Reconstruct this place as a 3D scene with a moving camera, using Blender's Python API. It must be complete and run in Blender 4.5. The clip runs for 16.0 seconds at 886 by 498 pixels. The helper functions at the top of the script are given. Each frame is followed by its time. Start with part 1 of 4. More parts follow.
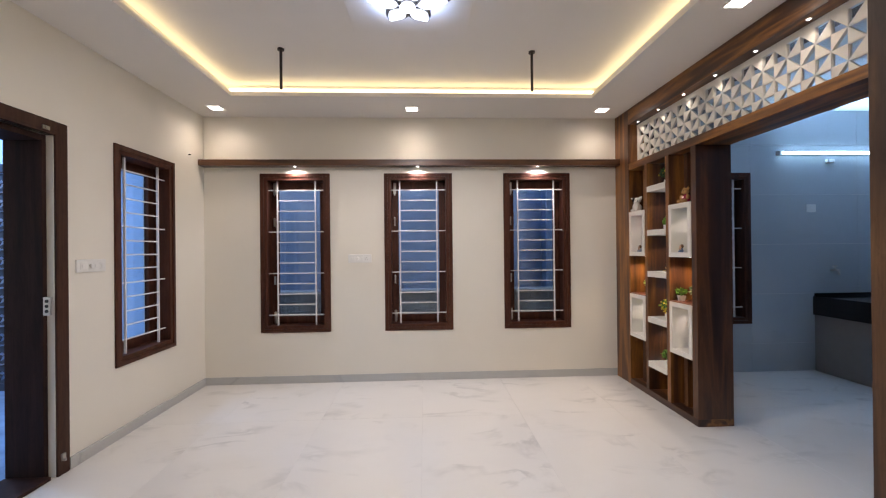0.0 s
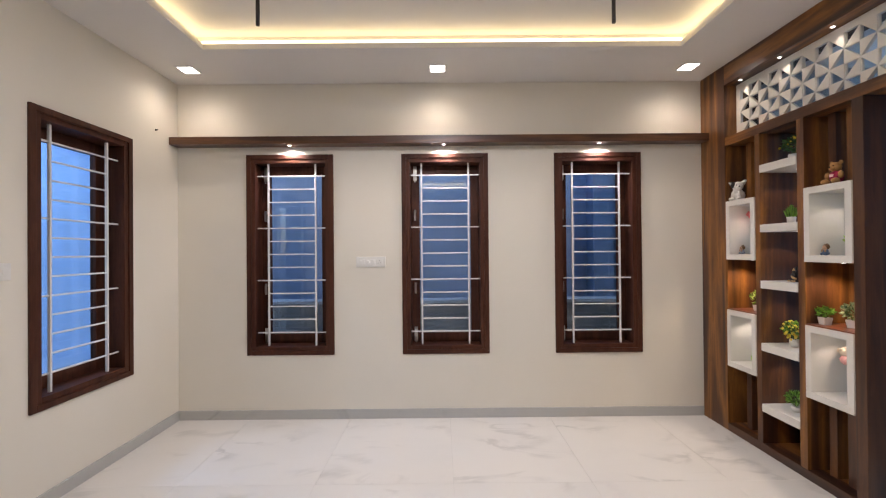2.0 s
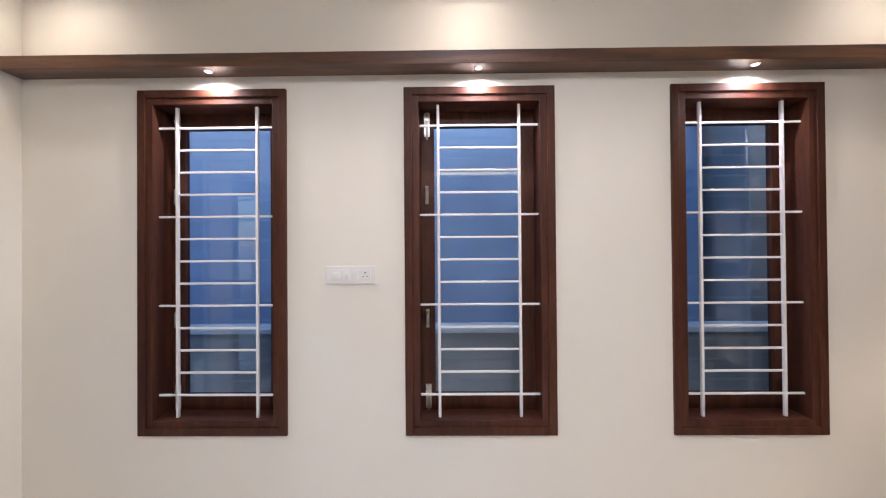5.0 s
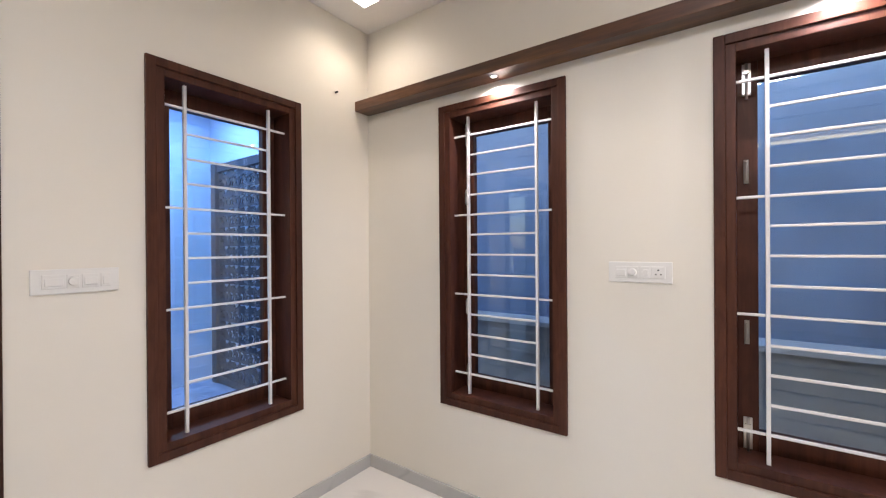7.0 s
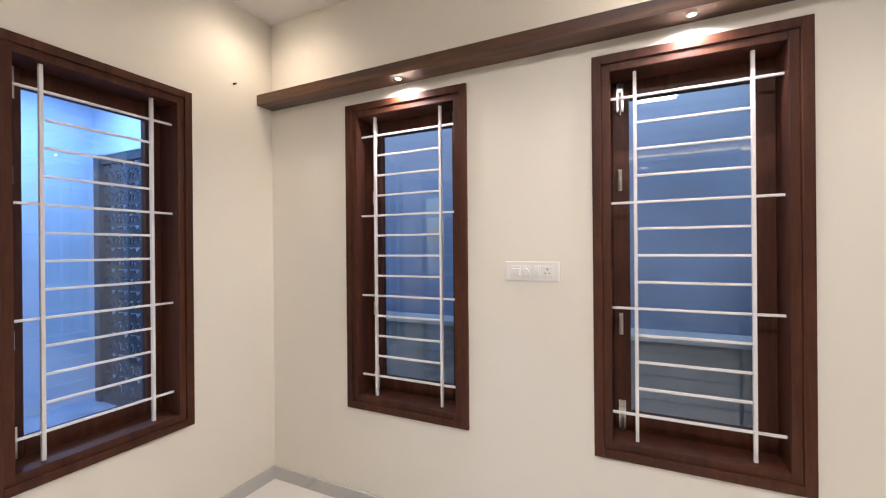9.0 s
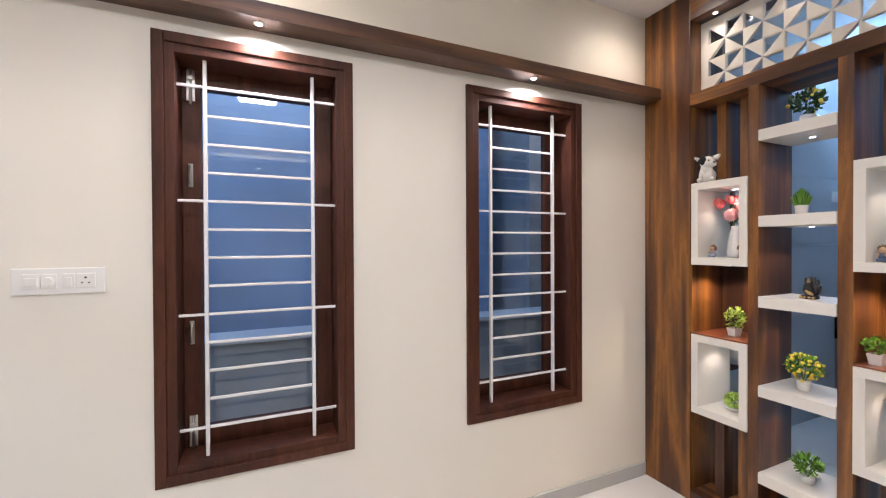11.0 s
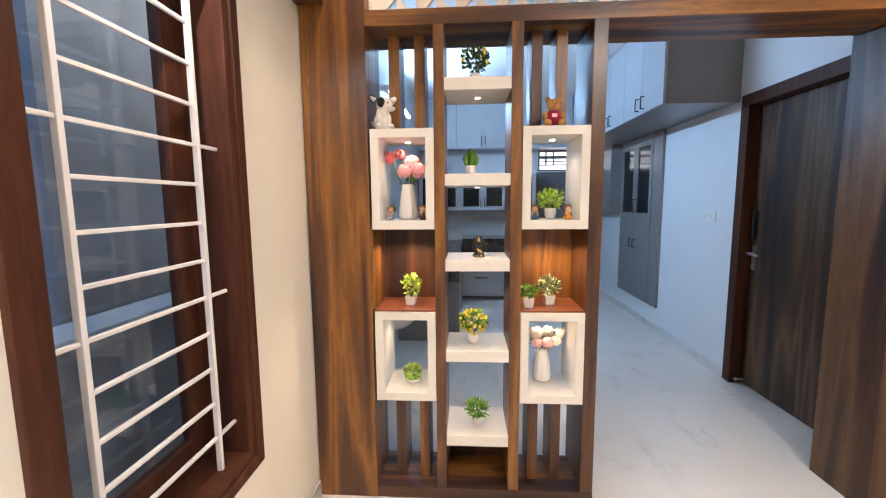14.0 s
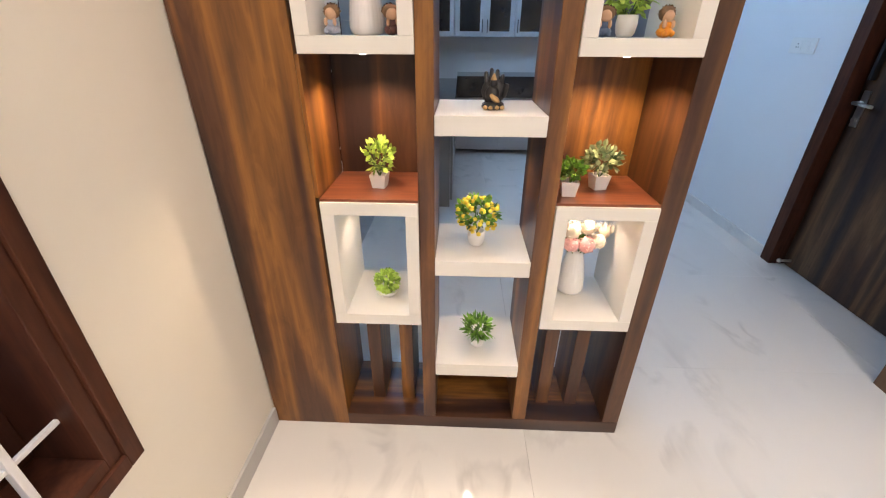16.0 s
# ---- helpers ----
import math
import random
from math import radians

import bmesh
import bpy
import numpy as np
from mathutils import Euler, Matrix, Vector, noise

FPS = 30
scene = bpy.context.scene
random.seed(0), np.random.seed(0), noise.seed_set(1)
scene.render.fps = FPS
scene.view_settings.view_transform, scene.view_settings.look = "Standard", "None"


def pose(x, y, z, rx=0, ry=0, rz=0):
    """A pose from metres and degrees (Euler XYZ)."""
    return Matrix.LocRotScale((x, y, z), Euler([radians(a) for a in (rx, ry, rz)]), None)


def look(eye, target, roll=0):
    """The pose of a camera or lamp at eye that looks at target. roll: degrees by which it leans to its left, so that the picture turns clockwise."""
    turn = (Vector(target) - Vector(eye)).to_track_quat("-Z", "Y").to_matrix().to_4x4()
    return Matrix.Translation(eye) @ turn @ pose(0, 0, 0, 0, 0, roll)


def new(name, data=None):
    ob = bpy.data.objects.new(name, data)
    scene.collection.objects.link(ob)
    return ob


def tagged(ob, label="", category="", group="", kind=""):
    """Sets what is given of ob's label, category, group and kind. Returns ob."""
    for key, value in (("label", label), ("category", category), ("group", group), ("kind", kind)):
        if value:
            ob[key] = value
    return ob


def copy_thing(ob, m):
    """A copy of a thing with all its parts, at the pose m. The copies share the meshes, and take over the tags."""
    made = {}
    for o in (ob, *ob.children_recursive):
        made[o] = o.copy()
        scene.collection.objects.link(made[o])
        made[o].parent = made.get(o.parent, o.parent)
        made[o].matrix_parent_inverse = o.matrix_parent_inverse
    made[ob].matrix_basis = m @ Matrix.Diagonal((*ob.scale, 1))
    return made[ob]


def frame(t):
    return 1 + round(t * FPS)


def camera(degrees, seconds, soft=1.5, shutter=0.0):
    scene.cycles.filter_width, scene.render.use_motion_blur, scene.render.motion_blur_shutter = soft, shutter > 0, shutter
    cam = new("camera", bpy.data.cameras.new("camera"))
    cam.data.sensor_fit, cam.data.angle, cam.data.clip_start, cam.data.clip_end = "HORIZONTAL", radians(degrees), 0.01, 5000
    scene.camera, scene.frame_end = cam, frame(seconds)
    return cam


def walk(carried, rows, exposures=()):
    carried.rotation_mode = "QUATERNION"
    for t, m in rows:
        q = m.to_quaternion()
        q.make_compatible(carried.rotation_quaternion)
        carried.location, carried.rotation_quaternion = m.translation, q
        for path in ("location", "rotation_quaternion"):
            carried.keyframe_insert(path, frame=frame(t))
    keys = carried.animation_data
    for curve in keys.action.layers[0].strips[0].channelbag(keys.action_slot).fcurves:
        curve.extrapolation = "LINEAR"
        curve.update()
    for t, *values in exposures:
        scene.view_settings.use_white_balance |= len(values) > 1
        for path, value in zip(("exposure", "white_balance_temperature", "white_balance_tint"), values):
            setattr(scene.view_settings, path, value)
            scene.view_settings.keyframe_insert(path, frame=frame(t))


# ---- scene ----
cam = camera(94.9, 16.0, soft=1.2)
PATH = [
    (0, (0.009, -0.018, 1.337), (0.101, 1.98, 1.342), -0.6),
    (0.5, (-0.007, 0.123, 1.335), (0.042, 2.123, 1.337), -0.6),
    (1, (-0.022, 0.361, 1.337), (0.004, 2.361, 1.342), -0.6),
    (1.5, (-0.044, 0.631, 1.338), (-0.032, 2.631, 1.346), -0.5),
    (2, (-0.077, 0.896, 1.339), (-0.071, 2.896, 1.351), -0.5),
    (2.5, (-0.107, 1.188, 1.340), (-0.099, 3.188, 1.356), -0.5),
    (3, (-0.138, 1.497, 1.34), (-0.123, 3.497, 1.359), -0.5),
    (5.3, (-0.206, 2.336, 1.362), (-0.251, 4.335, 1.378), -0.4),
    (5.5, (-0.214, 2.352, 1.349), (-0.308, 4.349, 1.375), -0.4),
    (6, (-0.248, 2.359, 1.375), (-0.687, 4.311, 1.374), -0.3),
    (6.5, (-0.305, 2.361, 1.356), (-1.144, 4.177, 1.362), -0.4),
    (7, (-0.34, 2.374, 1.363), (-1.502, 4.002, 1.358), -0.4),
    (7.5, (-0.313, 2.394, 1.368), (-1.681, 3.853, 1.357), -0.4),
    (8, (-0.301, 2.386, 1.358), (-1.669, 3.845, 1.354), -0.4),
    (8.5, (-0.264, 2.405, 1.362), (-1.462, 4.006, 1.359), -0.4),
    (9, (-0.237, 2.422, 1.36), (-1.097, 4.227, 1.359), -0.5),
    (9.5, (-0.199, 2.43, 1.374), (-0.626, 4.383, 1.365), -0.4),
    (10, (-0.171, 2.439, 1.36), (-0.146, 4.439, 1.366), -0.5),
    (10.2, (-0.152, 2.439, 1.378), (0.033, 4.43, 1.375), -0.5),
    (12.3, (0.051, 2.81, 1.347), (1.716, 3.92, 1.349), -0.2),
    (12.5, (0.043, 2.914, 1.347), (1.797, 3.875, 1.347), -0.2),
    (13, (0.064, 3.174, 1.342), (1.976, 3.761, 1.326), -0.3),
    (13.5, (0.173, 3.386, 1.361), (2.151, 3.667, 1.278), -0.5),
    (14, (0.279, 3.481, 1.379), (2.262, 3.601, 1.149), -0.5),
    (14.5, (0.469, 3.509, 1.366), (2.413, 3.568, 0.897), -0.1),
    (15, (0.659, 3.492, 1.337), (2.54, 3.549, 0.659), 0.2),
    (15.5, (0.864, 3.502, 1.309), (2.672, 3.563, 0.458), 0.2),
    (16, (0.999, 3.515, 1.309), (2.761, 3.582, 0.365), 0.3),
]
walk(cam, [(t, look(eye, target, roll)) for t, eye, target, roll in PATH],
     [(0, 1.25, 6150, 17), (3, 1.37, 6150, 17), (5.5, 1.63, 5800, 17), (6.5, 1.65, 5850, 16), (8, 1.55, 6450, 16), (9, 1.62, 6350, 16), (9.5, 1.60, 6300, 16), (10, 1.66, 5750, 16), (12.5, 1.72, 6500, 17), (13.5, 1.93, 6600, 17), (14.5, 2.17, 7050, 18), (16, 2.0, 6750, 17)])

# ---- world, exposure, sun ----
world = bpy.data.worlds.new("dusk_sky")
scene.world = world
world.use_nodes = True
wn = world.node_tree
sky = wn.nodes.new("ShaderNodeTexSky")
sky.sky_type = "NISHITA"
sky.sun_disc = False
sky.sun_elevation = radians(12)
sky.sun_rotation = radians(120)
wn.links.new(sky.outputs["Color"], wn.nodes["Background"].inputs["Color"])
wn.nodes["Background"].inputs["Strength"].default_value = 0.15

sun_data = bpy.data.lights.new("sun", "SUN")
sun_data.energy = 0.25
sun_data.angle = radians(12)
sun_data.color = (1.0, 0.95, 0.88)
sun = new("sun", sun_data)
sun.matrix_basis = look((0, 0, 0), (-0.85, 0.5, -0.5))

WARM = (1.0, 0.80, 0.56)
SOFT = (1.0, 0.83, 0.64)
COOL = (0.34, 0.62, 1.0)

# main places of the plan
BACK, LEFT, FRONT = 4.185, -2.205, -2.2
PX0, PX1 = 2.03, 2.305
LOW, HIGH = 2.705, 2.83
KSOUTH, KEAST, KCEIL = 1.49, 6.4, 2.80
LINTEL, SILL = 2.13, 0.515
WIN_X = (-1.298, -0.048, 1.187)
WIN_KITCHEN = 3.152
WIN_LEFT_Y = 3.341


# ---- material helpers ----
def base(name, color=(0.8, 0.8, 0.8), rough=0.5, metal=0.0, spec=0.5):
    m = bpy.data.materials.new(name)
    m.use_nodes = True
    b = m.node_tree.nodes["Principled BSDF"]
    b.inputs["Base Color"].default_value = (*color, 1)
    b.inputs["Roughness"].default_value = rough
    b.inputs["Metallic"].default_value = metal
    b.inputs["Specular IOR Level"].default_value = spec
    return m, m.node_tree, b


def node(t, kind, **sets):
    n = t.nodes.new(kind)
    for key, value in sets.items():
        n.inputs[key].default_value = value
    return n


def place(t, scale, offset=None):
    g = t.nodes.new("ShaderNodeNewGeometry")
    mp = t.nodes.new("ShaderNodeMapping")
    mp.inputs["Scale"].default_value = scale
    if offset is None:
        t.links.new(g.outputs["Position"], mp.inputs["Vector"])
    else:
        add = t.nodes.new("ShaderNodeVectorMath")
        add.operation = "ADD"
        t.links.new(g.outputs["Position"], add.inputs[0])
        t.links.new(offset, add.inputs[1])
        t.links.new(add.outputs[0], mp.inputs["Vector"])
    return mp.outputs["Vector"]


def ramp(t, fac, stops):
    r = t.nodes.new("ShaderNodeValToRGB")
    e = r.color_ramp.elements
    while len(e) < len(stops):
        e.new(0.5)
    for el, (p, c) in zip(e, stops):
        el.position = p
        el.color = (*c, 1) if len(c) == 3 else c
    t.links.new(fac, r.inputs["Fac"])
    return r.outputs["Color"]


def noise_of(t, vec, scale, detail=4.0, rough=0.55, distort=0.0):
    n = t.nodes.new("ShaderNodeTexNoise")
    n.inputs["Scale"].default_value = scale
    n.inputs["Detail"].default_value = detail
    n.inputs["Roughness"].default_value = rough
    n.inputs["Distortion"].default_value = distort
    t.links.new(vec, n.inputs["Vector"])
    return n.outputs["Fac"]


def bump(t, b, height, strength, dist=0.002):
    bp = t.nodes.new("ShaderNodeBump")
    bp.inputs["Strength"].default_value = strength
    bp.inputs["Distance"].default_value = dist
    t.links.new(height, bp.inputs["Height"])
    t.links.new(bp.outputs["Normal"], b.inputs["Normal"])


def mixed(t, fac, a, c, mode="MIX"):
    m = t.nodes.new("ShaderNodeMix")
    m.data_type = "RGBA"
    m.blend_type = mode
    for sock, v in ((m.inputs[0], fac), (m.inputs[6], a), (m.inputs[7], c)):
        if isinstance(v, bpy.types.NodeSocket):
            t.links.new(v, sock)
        elif isinstance(v, tuple):
            sock.default_value = (*v, 1)
        else:
            sock.default_value = v
    return m.outputs[2]


def plaster(name, color, dirt, rough=0.55):
    m, t, b = base(name, color, rough, spec=0.35)
    v = place(t, (1, 1, 1))
    big = noise_of(t, v, 1.3, 5)
    fine = noise_of(t, v, 160, 3)
    c = ramp(t, big, [(0.35, tuple(x * dirt for x in color)), (0.62, color)])
    t.links.new(c, b.inputs["Base Color"])
    bump(t, b, fine, 0.12, 0.001)
    return m


def wood(name, stops, grain, bands=9.0, rough=0.38, coat=0.15, spec=0.5):
    """Laminate with long figured bands along the axis grain (0, 1 or 2)."""
    m, t, b = base(name, stops[1][1], rough, spec=spec)
    s = [1.0, 1.0, 1.0]
    s[grain] = 0.07
    v = place(t, tuple(s))
    band = noise_of(t, v, bands, 3, 0.5, 0.5)
    s2 = [1.0, 1.0, 1.0]
    s2[grain] = 0.03
    line = noise_of(t, place(t, tuple(s2)), 130, 4, 0.6)
    s3 = [1.0, 1.0, 1.0]
    s3[grain] = 0.25
    fig = noise_of(t, place(t, tuple(s3)), 26, 3, 0.6, 1.4)
    c = ramp(t, band, stops)
    c = mixed(t, 0.35, c, ramp(t, line, [(0.3, (0.45, 0.42, 0.40)), (0.62, (1, 1, 1))]), "MULTIPLY")
    c = mixed(t, 0.35, c, ramp(t, fig, [(0.36, (0.45, 0.38, 0.36)), (0.55, (1, 1, 1))]), "MULTIPLY")
    t.links.new(c, b.inputs["Base Color"])
    b.inputs["Coat Weight"].default_value = coat
    b.inputs["Coat Roughness"].default_value = 0.25
    bump(t, b, line, 0.15, 0.0006)
    return m


def marble(name, white, vein_color, rough, vary=True, amount=1.0):
    m, t, b = base(name, white, rough)
    off = None
    if vary:
        oi = t.nodes.new("ShaderNodeObjectInfo")
        mul = t.nodes.new("ShaderNodeVectorMath")
        mul.operation = "SCALE"
        mul.inputs[0].default_value = (37.0, 91.0, 13.0)
        t.links.new(oi.outputs["Random"], mul.inputs["Scale"])
        off = mul.outputs[0]
    v = place(t, (1.0, 1.7, 1.0), off)
    wide = noise_of(t, v, 1.1, 5, 0.6, 0.6)
    thin = noise_of(t, v, 1.9, 4, 0.55, 0.8)
    mask = noise_of(t, v, 1.9, 2)
    vein = ramp(t, thin, [(0.44, (0, 0, 0)), (0.49, (1, 1, 1)), (0.50, (1, 1, 1)), (0.56, (0, 0, 0))])
    where = ramp(t, mask, [(0.51, (0, 0, 0)), (0.68, (1, 1, 1))])
    k = mixed(t, 1.0, vein, where, "MULTIPLY")
    cloud = ramp(t, wide, [(0.35, tuple(x * 0.965 for x in white)), (0.6, white)])
    soft = mixed(t, 0.55 * amount, (0.0, 0.0, 0.0), k)
    c = mixed(t, soft, cloud, vein_color)
    t.links.new(c, b.inputs["Base Color"])
    return m


def speckled(name, color, rough, scale=220, amount=0.35, metal=0.0, b_strength=0.08):
    m, t, b = base(name, color, rough, metal)
    v = place(t, (1, 1, 1))
    n = noise_of(t, v, scale, 3)
    n2 = noise_of(t, v, scale / 28, 4)
    c = ramp(t, n2, [(0.3, tuple(x * (1 - amount) for x in color)), (0.65, color)])
    t.links.new(c, b.inputs["Base Color"])
    bump(t, b, n, b_strength, 0.001)
    return m


def leafy(name, dark, light):
    m, t, b = base(name, light, 0.5)
    g = t.nodes.new("ShaderNodeNewGeometry")
    c = ramp(t, g.outputs["Random Per Island"], [(0.0, dark), (0.55, light), (1.0, tuple(min(1, x * 1.35) for x in light))])
    t.links.new(c, b.inputs["Base Color"])
    return m


def glow(name, color, strength):
    m = bpy.data.materials.new(name)
    m.use_nodes = True
    t = m.node_tree
    t.nodes.clear()
    e = node(t, "ShaderNodeEmission", Color=(*color, 1), Strength=strength)
    o = t.nodes.new("ShaderNodeOutputMaterial")
    t.links.new(e.outputs[0], o.inputs[0])
    return m


def clear_glass(name, tint=(1, 1, 1), gloss=1.0):
    m = bpy.data.materials.new(name)
    m.use_nodes = True
    t = m.node_tree
    t.nodes.clear()
    tr = node(t, "ShaderNodeBsdfTransparent", Color=(*tint, 1))
    gl = node(t, "ShaderNodeBsdfGlossy", Roughness=0.01)
    fr = node(t, "ShaderNodeLayerWeight", Blend=0.5)
    pw = t.nodes.new("ShaderNodeMath")
    pw.operation = "POWER"
    pw.inputs[1].default_value = 5.0
    t.links.new(fr.outputs["Facing"], pw.inputs[0])
    mul = t.nodes.new("ShaderNodeMath")
    mul.operation = "MULTIPLY_ADD"
    mul.inputs[1].default_value = 0.6 * gloss
    mul.inputs[2].default_value = 0.045 * gloss
    t.links.new(pw.outputs[0], mul.inputs[0])
    mx = t.nodes.new("ShaderNodeMixShader")
    t.links.new(mul.outputs[0], mx.inputs[0])
    t.links.new(tr.outputs[0], mx.inputs[1])
    t.links.new(gl.outputs[0], mx.inputs[2])
    o = t.nodes.new("ShaderNodeOutputMaterial")
    t.links.new(mx.outputs[0], o.inputs[0])
    return m


# ---- materials ----
M_WALL = plaster("cream_wall_paint", (0.80, 0.760, 0.675), 0.97)
M_CEIL = plaster("white_ceiling_paint", (0.80, 0.77, 0.73), 0.98, 0.7)
# White porch paint with the blue of dusk light mixed into its colour.
M_OUT = plaster("dusk_tinted_outside_paint", (0.60, 0.72, 0.90), 0.85, 0.8)
M_KWALL = plaster("white_kitchen_paint", (0.78, 0.79, 0.80), 0.97)
WALNUT = [(0.32, (0.026, 0.010, 0.007)), (0.45, (0.10, 0.038, 0.016)), (0.535, (0.29, 0.120, 0.026)), (0.66, (0.060, 0.022, 0.012))]
M_WOOD = wood("walnut_laminate", WALNUT, 2, 6.5)
M_WOODX = wood("walnut_laminate_along_x", [(0.32, (0.028, 0.011, 0.007)), (0.45, (0.070, 0.027, 0.014)), (0.54, (0.135, 0.056, 0.022)), (0.66, (0.045, 0.018, 0.010))], 0, 9.0)
M_WALDARK = wood("dark_walnut_laminate", [(0.32, (0.018, 0.007, 0.005)), (0.45, (0.050, 0.019, 0.010)), (0.54, (0.11, 0.044, 0.016)), (0.66, (0.028, 0.011, 0.008))], 2, 7.0)
M_WOODY = wood("walnut_laminate_along_y", WALNUT, 1, 9.0)
RED = [(0.30, (0.10, 0.028, 0.014)), (0.45, (0.20, 0.062, 0.030)), (0.56, (0.27, 0.095, 0.042)), (0.70, (0.15, 0.045, 0.020))]
M_WOODRED = wood("reddish_laminate", RED, 1, 12.0, 0.3)
M_DOOR = wood("striped_door_laminate", [(0.34, (0.030, 0.020, 0.021)), (0.43, (0.066, 0.035, 0.022)), (0.50, (0.150, 0.080, 0.038)), (0.56, (0.070, 0.032, 0.018)), (0.66, (0.026, 0.018, 0.020))], 2, 5.0, 0.42, 0.05, 0.35)
TEAK = [(0.30, (0.048, 0.016, 0.010)), (0.5, (0.072, 0.024, 0.013)), (0.6, (0.088, 0.030, 0.016)), (0.75, (0.058, 0.019, 0.011))]
M_TEAK = wood("painted_brown_timber", TEAK, 2, 14.0, 0.5, 0.0, 0.25)
M_DARK = wood("dark_door_jamb", [(0.3, (0.020, 0.010, 0.009)), (0.5, (0.038, 0.018, 0.014)), (0.6, (0.045, 0.021, 0.016)), (0.75, (0.026, 0.013, 0.010))], 2, 12.0, 0.55, 0.0, 0.15)
M_JAMB = wood("dark_brown_timber", [(0.3, (0.035, 0.016, 0.011)), (0.5, (0.055, 0.024, 0.016)), (0.6, (0.066, 0.029, 0.018)), (0.75, (0.042, 0.019, 0.013))], 2, 12.0, 0.5, 0.0, 0.2)
M_FLOOR = marble("white_marble_tile", (0.76, 0.74, 0.71), (0.42, 0.41, 0.40), 0.06, True, 0.85)
M_GROUT = speckled("pale_grout", (0.66, 0.65, 0.62), 0.7)
M_SKIRT = marble("grey_marble_skirting", (0.50, 0.50, 0.49), (0.36, 0.36, 0.36), 0.2, False)
M_WHITE = speckled("white_laminate", (0.74, 0.71, 0.65), 0.38, 300, 0.04, 0.0, 0.04)
M_BAR = speckled("white_enamel_steel", (0.78, 0.77, 0.77), 0.35, 200, 0.06)
M_PLASTIC = speckled("white_switch_plastic", (0.80, 0.79, 0.76), 0.3, 300, 0.03, 0, 0.02)
M_CHROME = speckled("brushed_steel", (0.62, 0.60, 0.57), 0.28, 300, 0.15, 1.0, 0.05)
M_BLACK = speckled("black_metal", (0.018, 0.018, 0.02), 0.4)
M_ROD = speckled("dark_rod_paint", (0.030, 0.022, 0.020), 0.5)
M_GLASS = clear_glass("window_glass", (0.82, 0.88, 0.93), 1.5)
M_CLEAR = clear_glass("clear_glass", (0.95, 0.97, 0.98), 1.0)
M_TILE = marble("grey_wall_tile", (0.42, 0.45, 0.48), (0.36, 0.38, 0.40), 0.28, True, 0.5)
M_GRANITE = speckled("black_granite", (0.014, 0.014, 0.016), 0.12, 260, 0.6)
M_CAB = speckled("grey_cabinet_laminate", (0.36, 0.36, 0.37), 0.35, 260, 0.05)
M_CABL = speckled("pale_cabinet_laminate", (0.43, 0.44, 0.46), 0.28, 260, 0.04)
M_CABD = speckled("taupe_cabinet_laminate", (0.24, 0.225, 0.22), 0.32, 260, 0.06)
M_DOORG = speckled("grey_door_paint", (0.17, 0.17, 0.18), 0.45, 200, 0.1)
M_CERAMIC = speckled("white_ceramic", (0.82, 0.80, 0.78), 0.25, 90, 0.03, 0, 0.05)
M_POT = speckled("white_pot", (0.78, 0.76, 0.73), 0.45, 120, 0.08)
M_CONCRETE = speckled("weathered_concrete", (0.42, 0.44, 0.46), 0.85, 60, 0.35, 0, 0.3)
# Plaster colour pushed to blue to carry the outdoor dusk light.
M_CONCRETE2 = speckled("dusk_tinted_plaster", (0.44, 0.60, 0.86), 0.85, 30, 0.30, 0, 0.25)
M_COPING = speckled("pale_coping", (0.74, 0.77, 0.80), 0.7, 60, 0.15)
# Tile colour also holds some of the blue dusk light.
M_PORCH = speckled("dusk_tinted_porch_tile", (0.40, 0.50, 0.70), 0.25, 120, 0.35)
M_GATE = speckled("charcoal_gate_steel", (0.030, 0.035, 0.042), 0.45, 60, 0.2)
M_LATTICE = speckled("dark_lattice_steel", (0.050, 0.055, 0.070), 0.5, 60, 0.2)
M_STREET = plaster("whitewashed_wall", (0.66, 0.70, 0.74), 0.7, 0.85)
M_GROUND = speckled("earth_ground", (0.20, 0.19, 0.18), 0.9, 20, 0.4, 0, 0.4)
M_BARK = speckled("bark", (0.10, 0.075, 0.055), 0.9, 60, 0.4, 0, 0.5)
M_LED = glow("warm_led_strip", (1.0, 0.77, 0.38), 2.0)
M_PANEL = glow("downlight_panel", (1.0, 0.90, 0.76), 4.0)
M_LENS = glow("spot_lens", (1.0, 0.93, 0.86), 4.0)
M_TUBE = glow("cool_tube", (0.45, 0.76, 1.0), 7.0)
M_PETAL_L = glow("lit_petal_diffuser", (0.86, 0.92, 1.0), 2.5)
M_VENT = glow("bright_daylight_backdrop", (0.80, 0.90, 1.0), 0.8)
M_LEAF = [leafy("fresh_green_leaves", (0.035, 0.10, 0.012), (0.16, 0.34, 0.035)),
          leafy("lime_green_leaves", (0.16, 0.30, 0.03), (0.46, 0.64, 0.12)),
          leafy("dark_green_leaves", (0.015, 0.045, 0.012), (0.055, 0.12, 0.03)),
          leafy("variegated_leaves", (0.06, 0.12, 0.04), (0.34, 0.40, 0.22)),
          leafy("tree_leaves", (0.02, 0.05, 0.015), (0.07, 0.14, 0.045))]
M_YELLOW = leafy("yellow_blossoms", (0.60, 0.38, 0.02), (0.82, 0.62, 0.06))
M_PINK = leafy("pink_petals", (0.84, 0.38, 0.39), (0.86, 0.48, 0.48))
M_CORAL = leafy("coral_tulip_petals", (0.80, 0.15, 0.15), (0.86, 0.30, 0.28))
M_CREAM = leafy("cream_petals", (0.80, 0.66, 0.48), (0.86, 0.80, 0.70))
M_BLUSH = leafy("blush_petals", (0.80, 0.36, 0.34), (0.86, 0.56, 0.52))
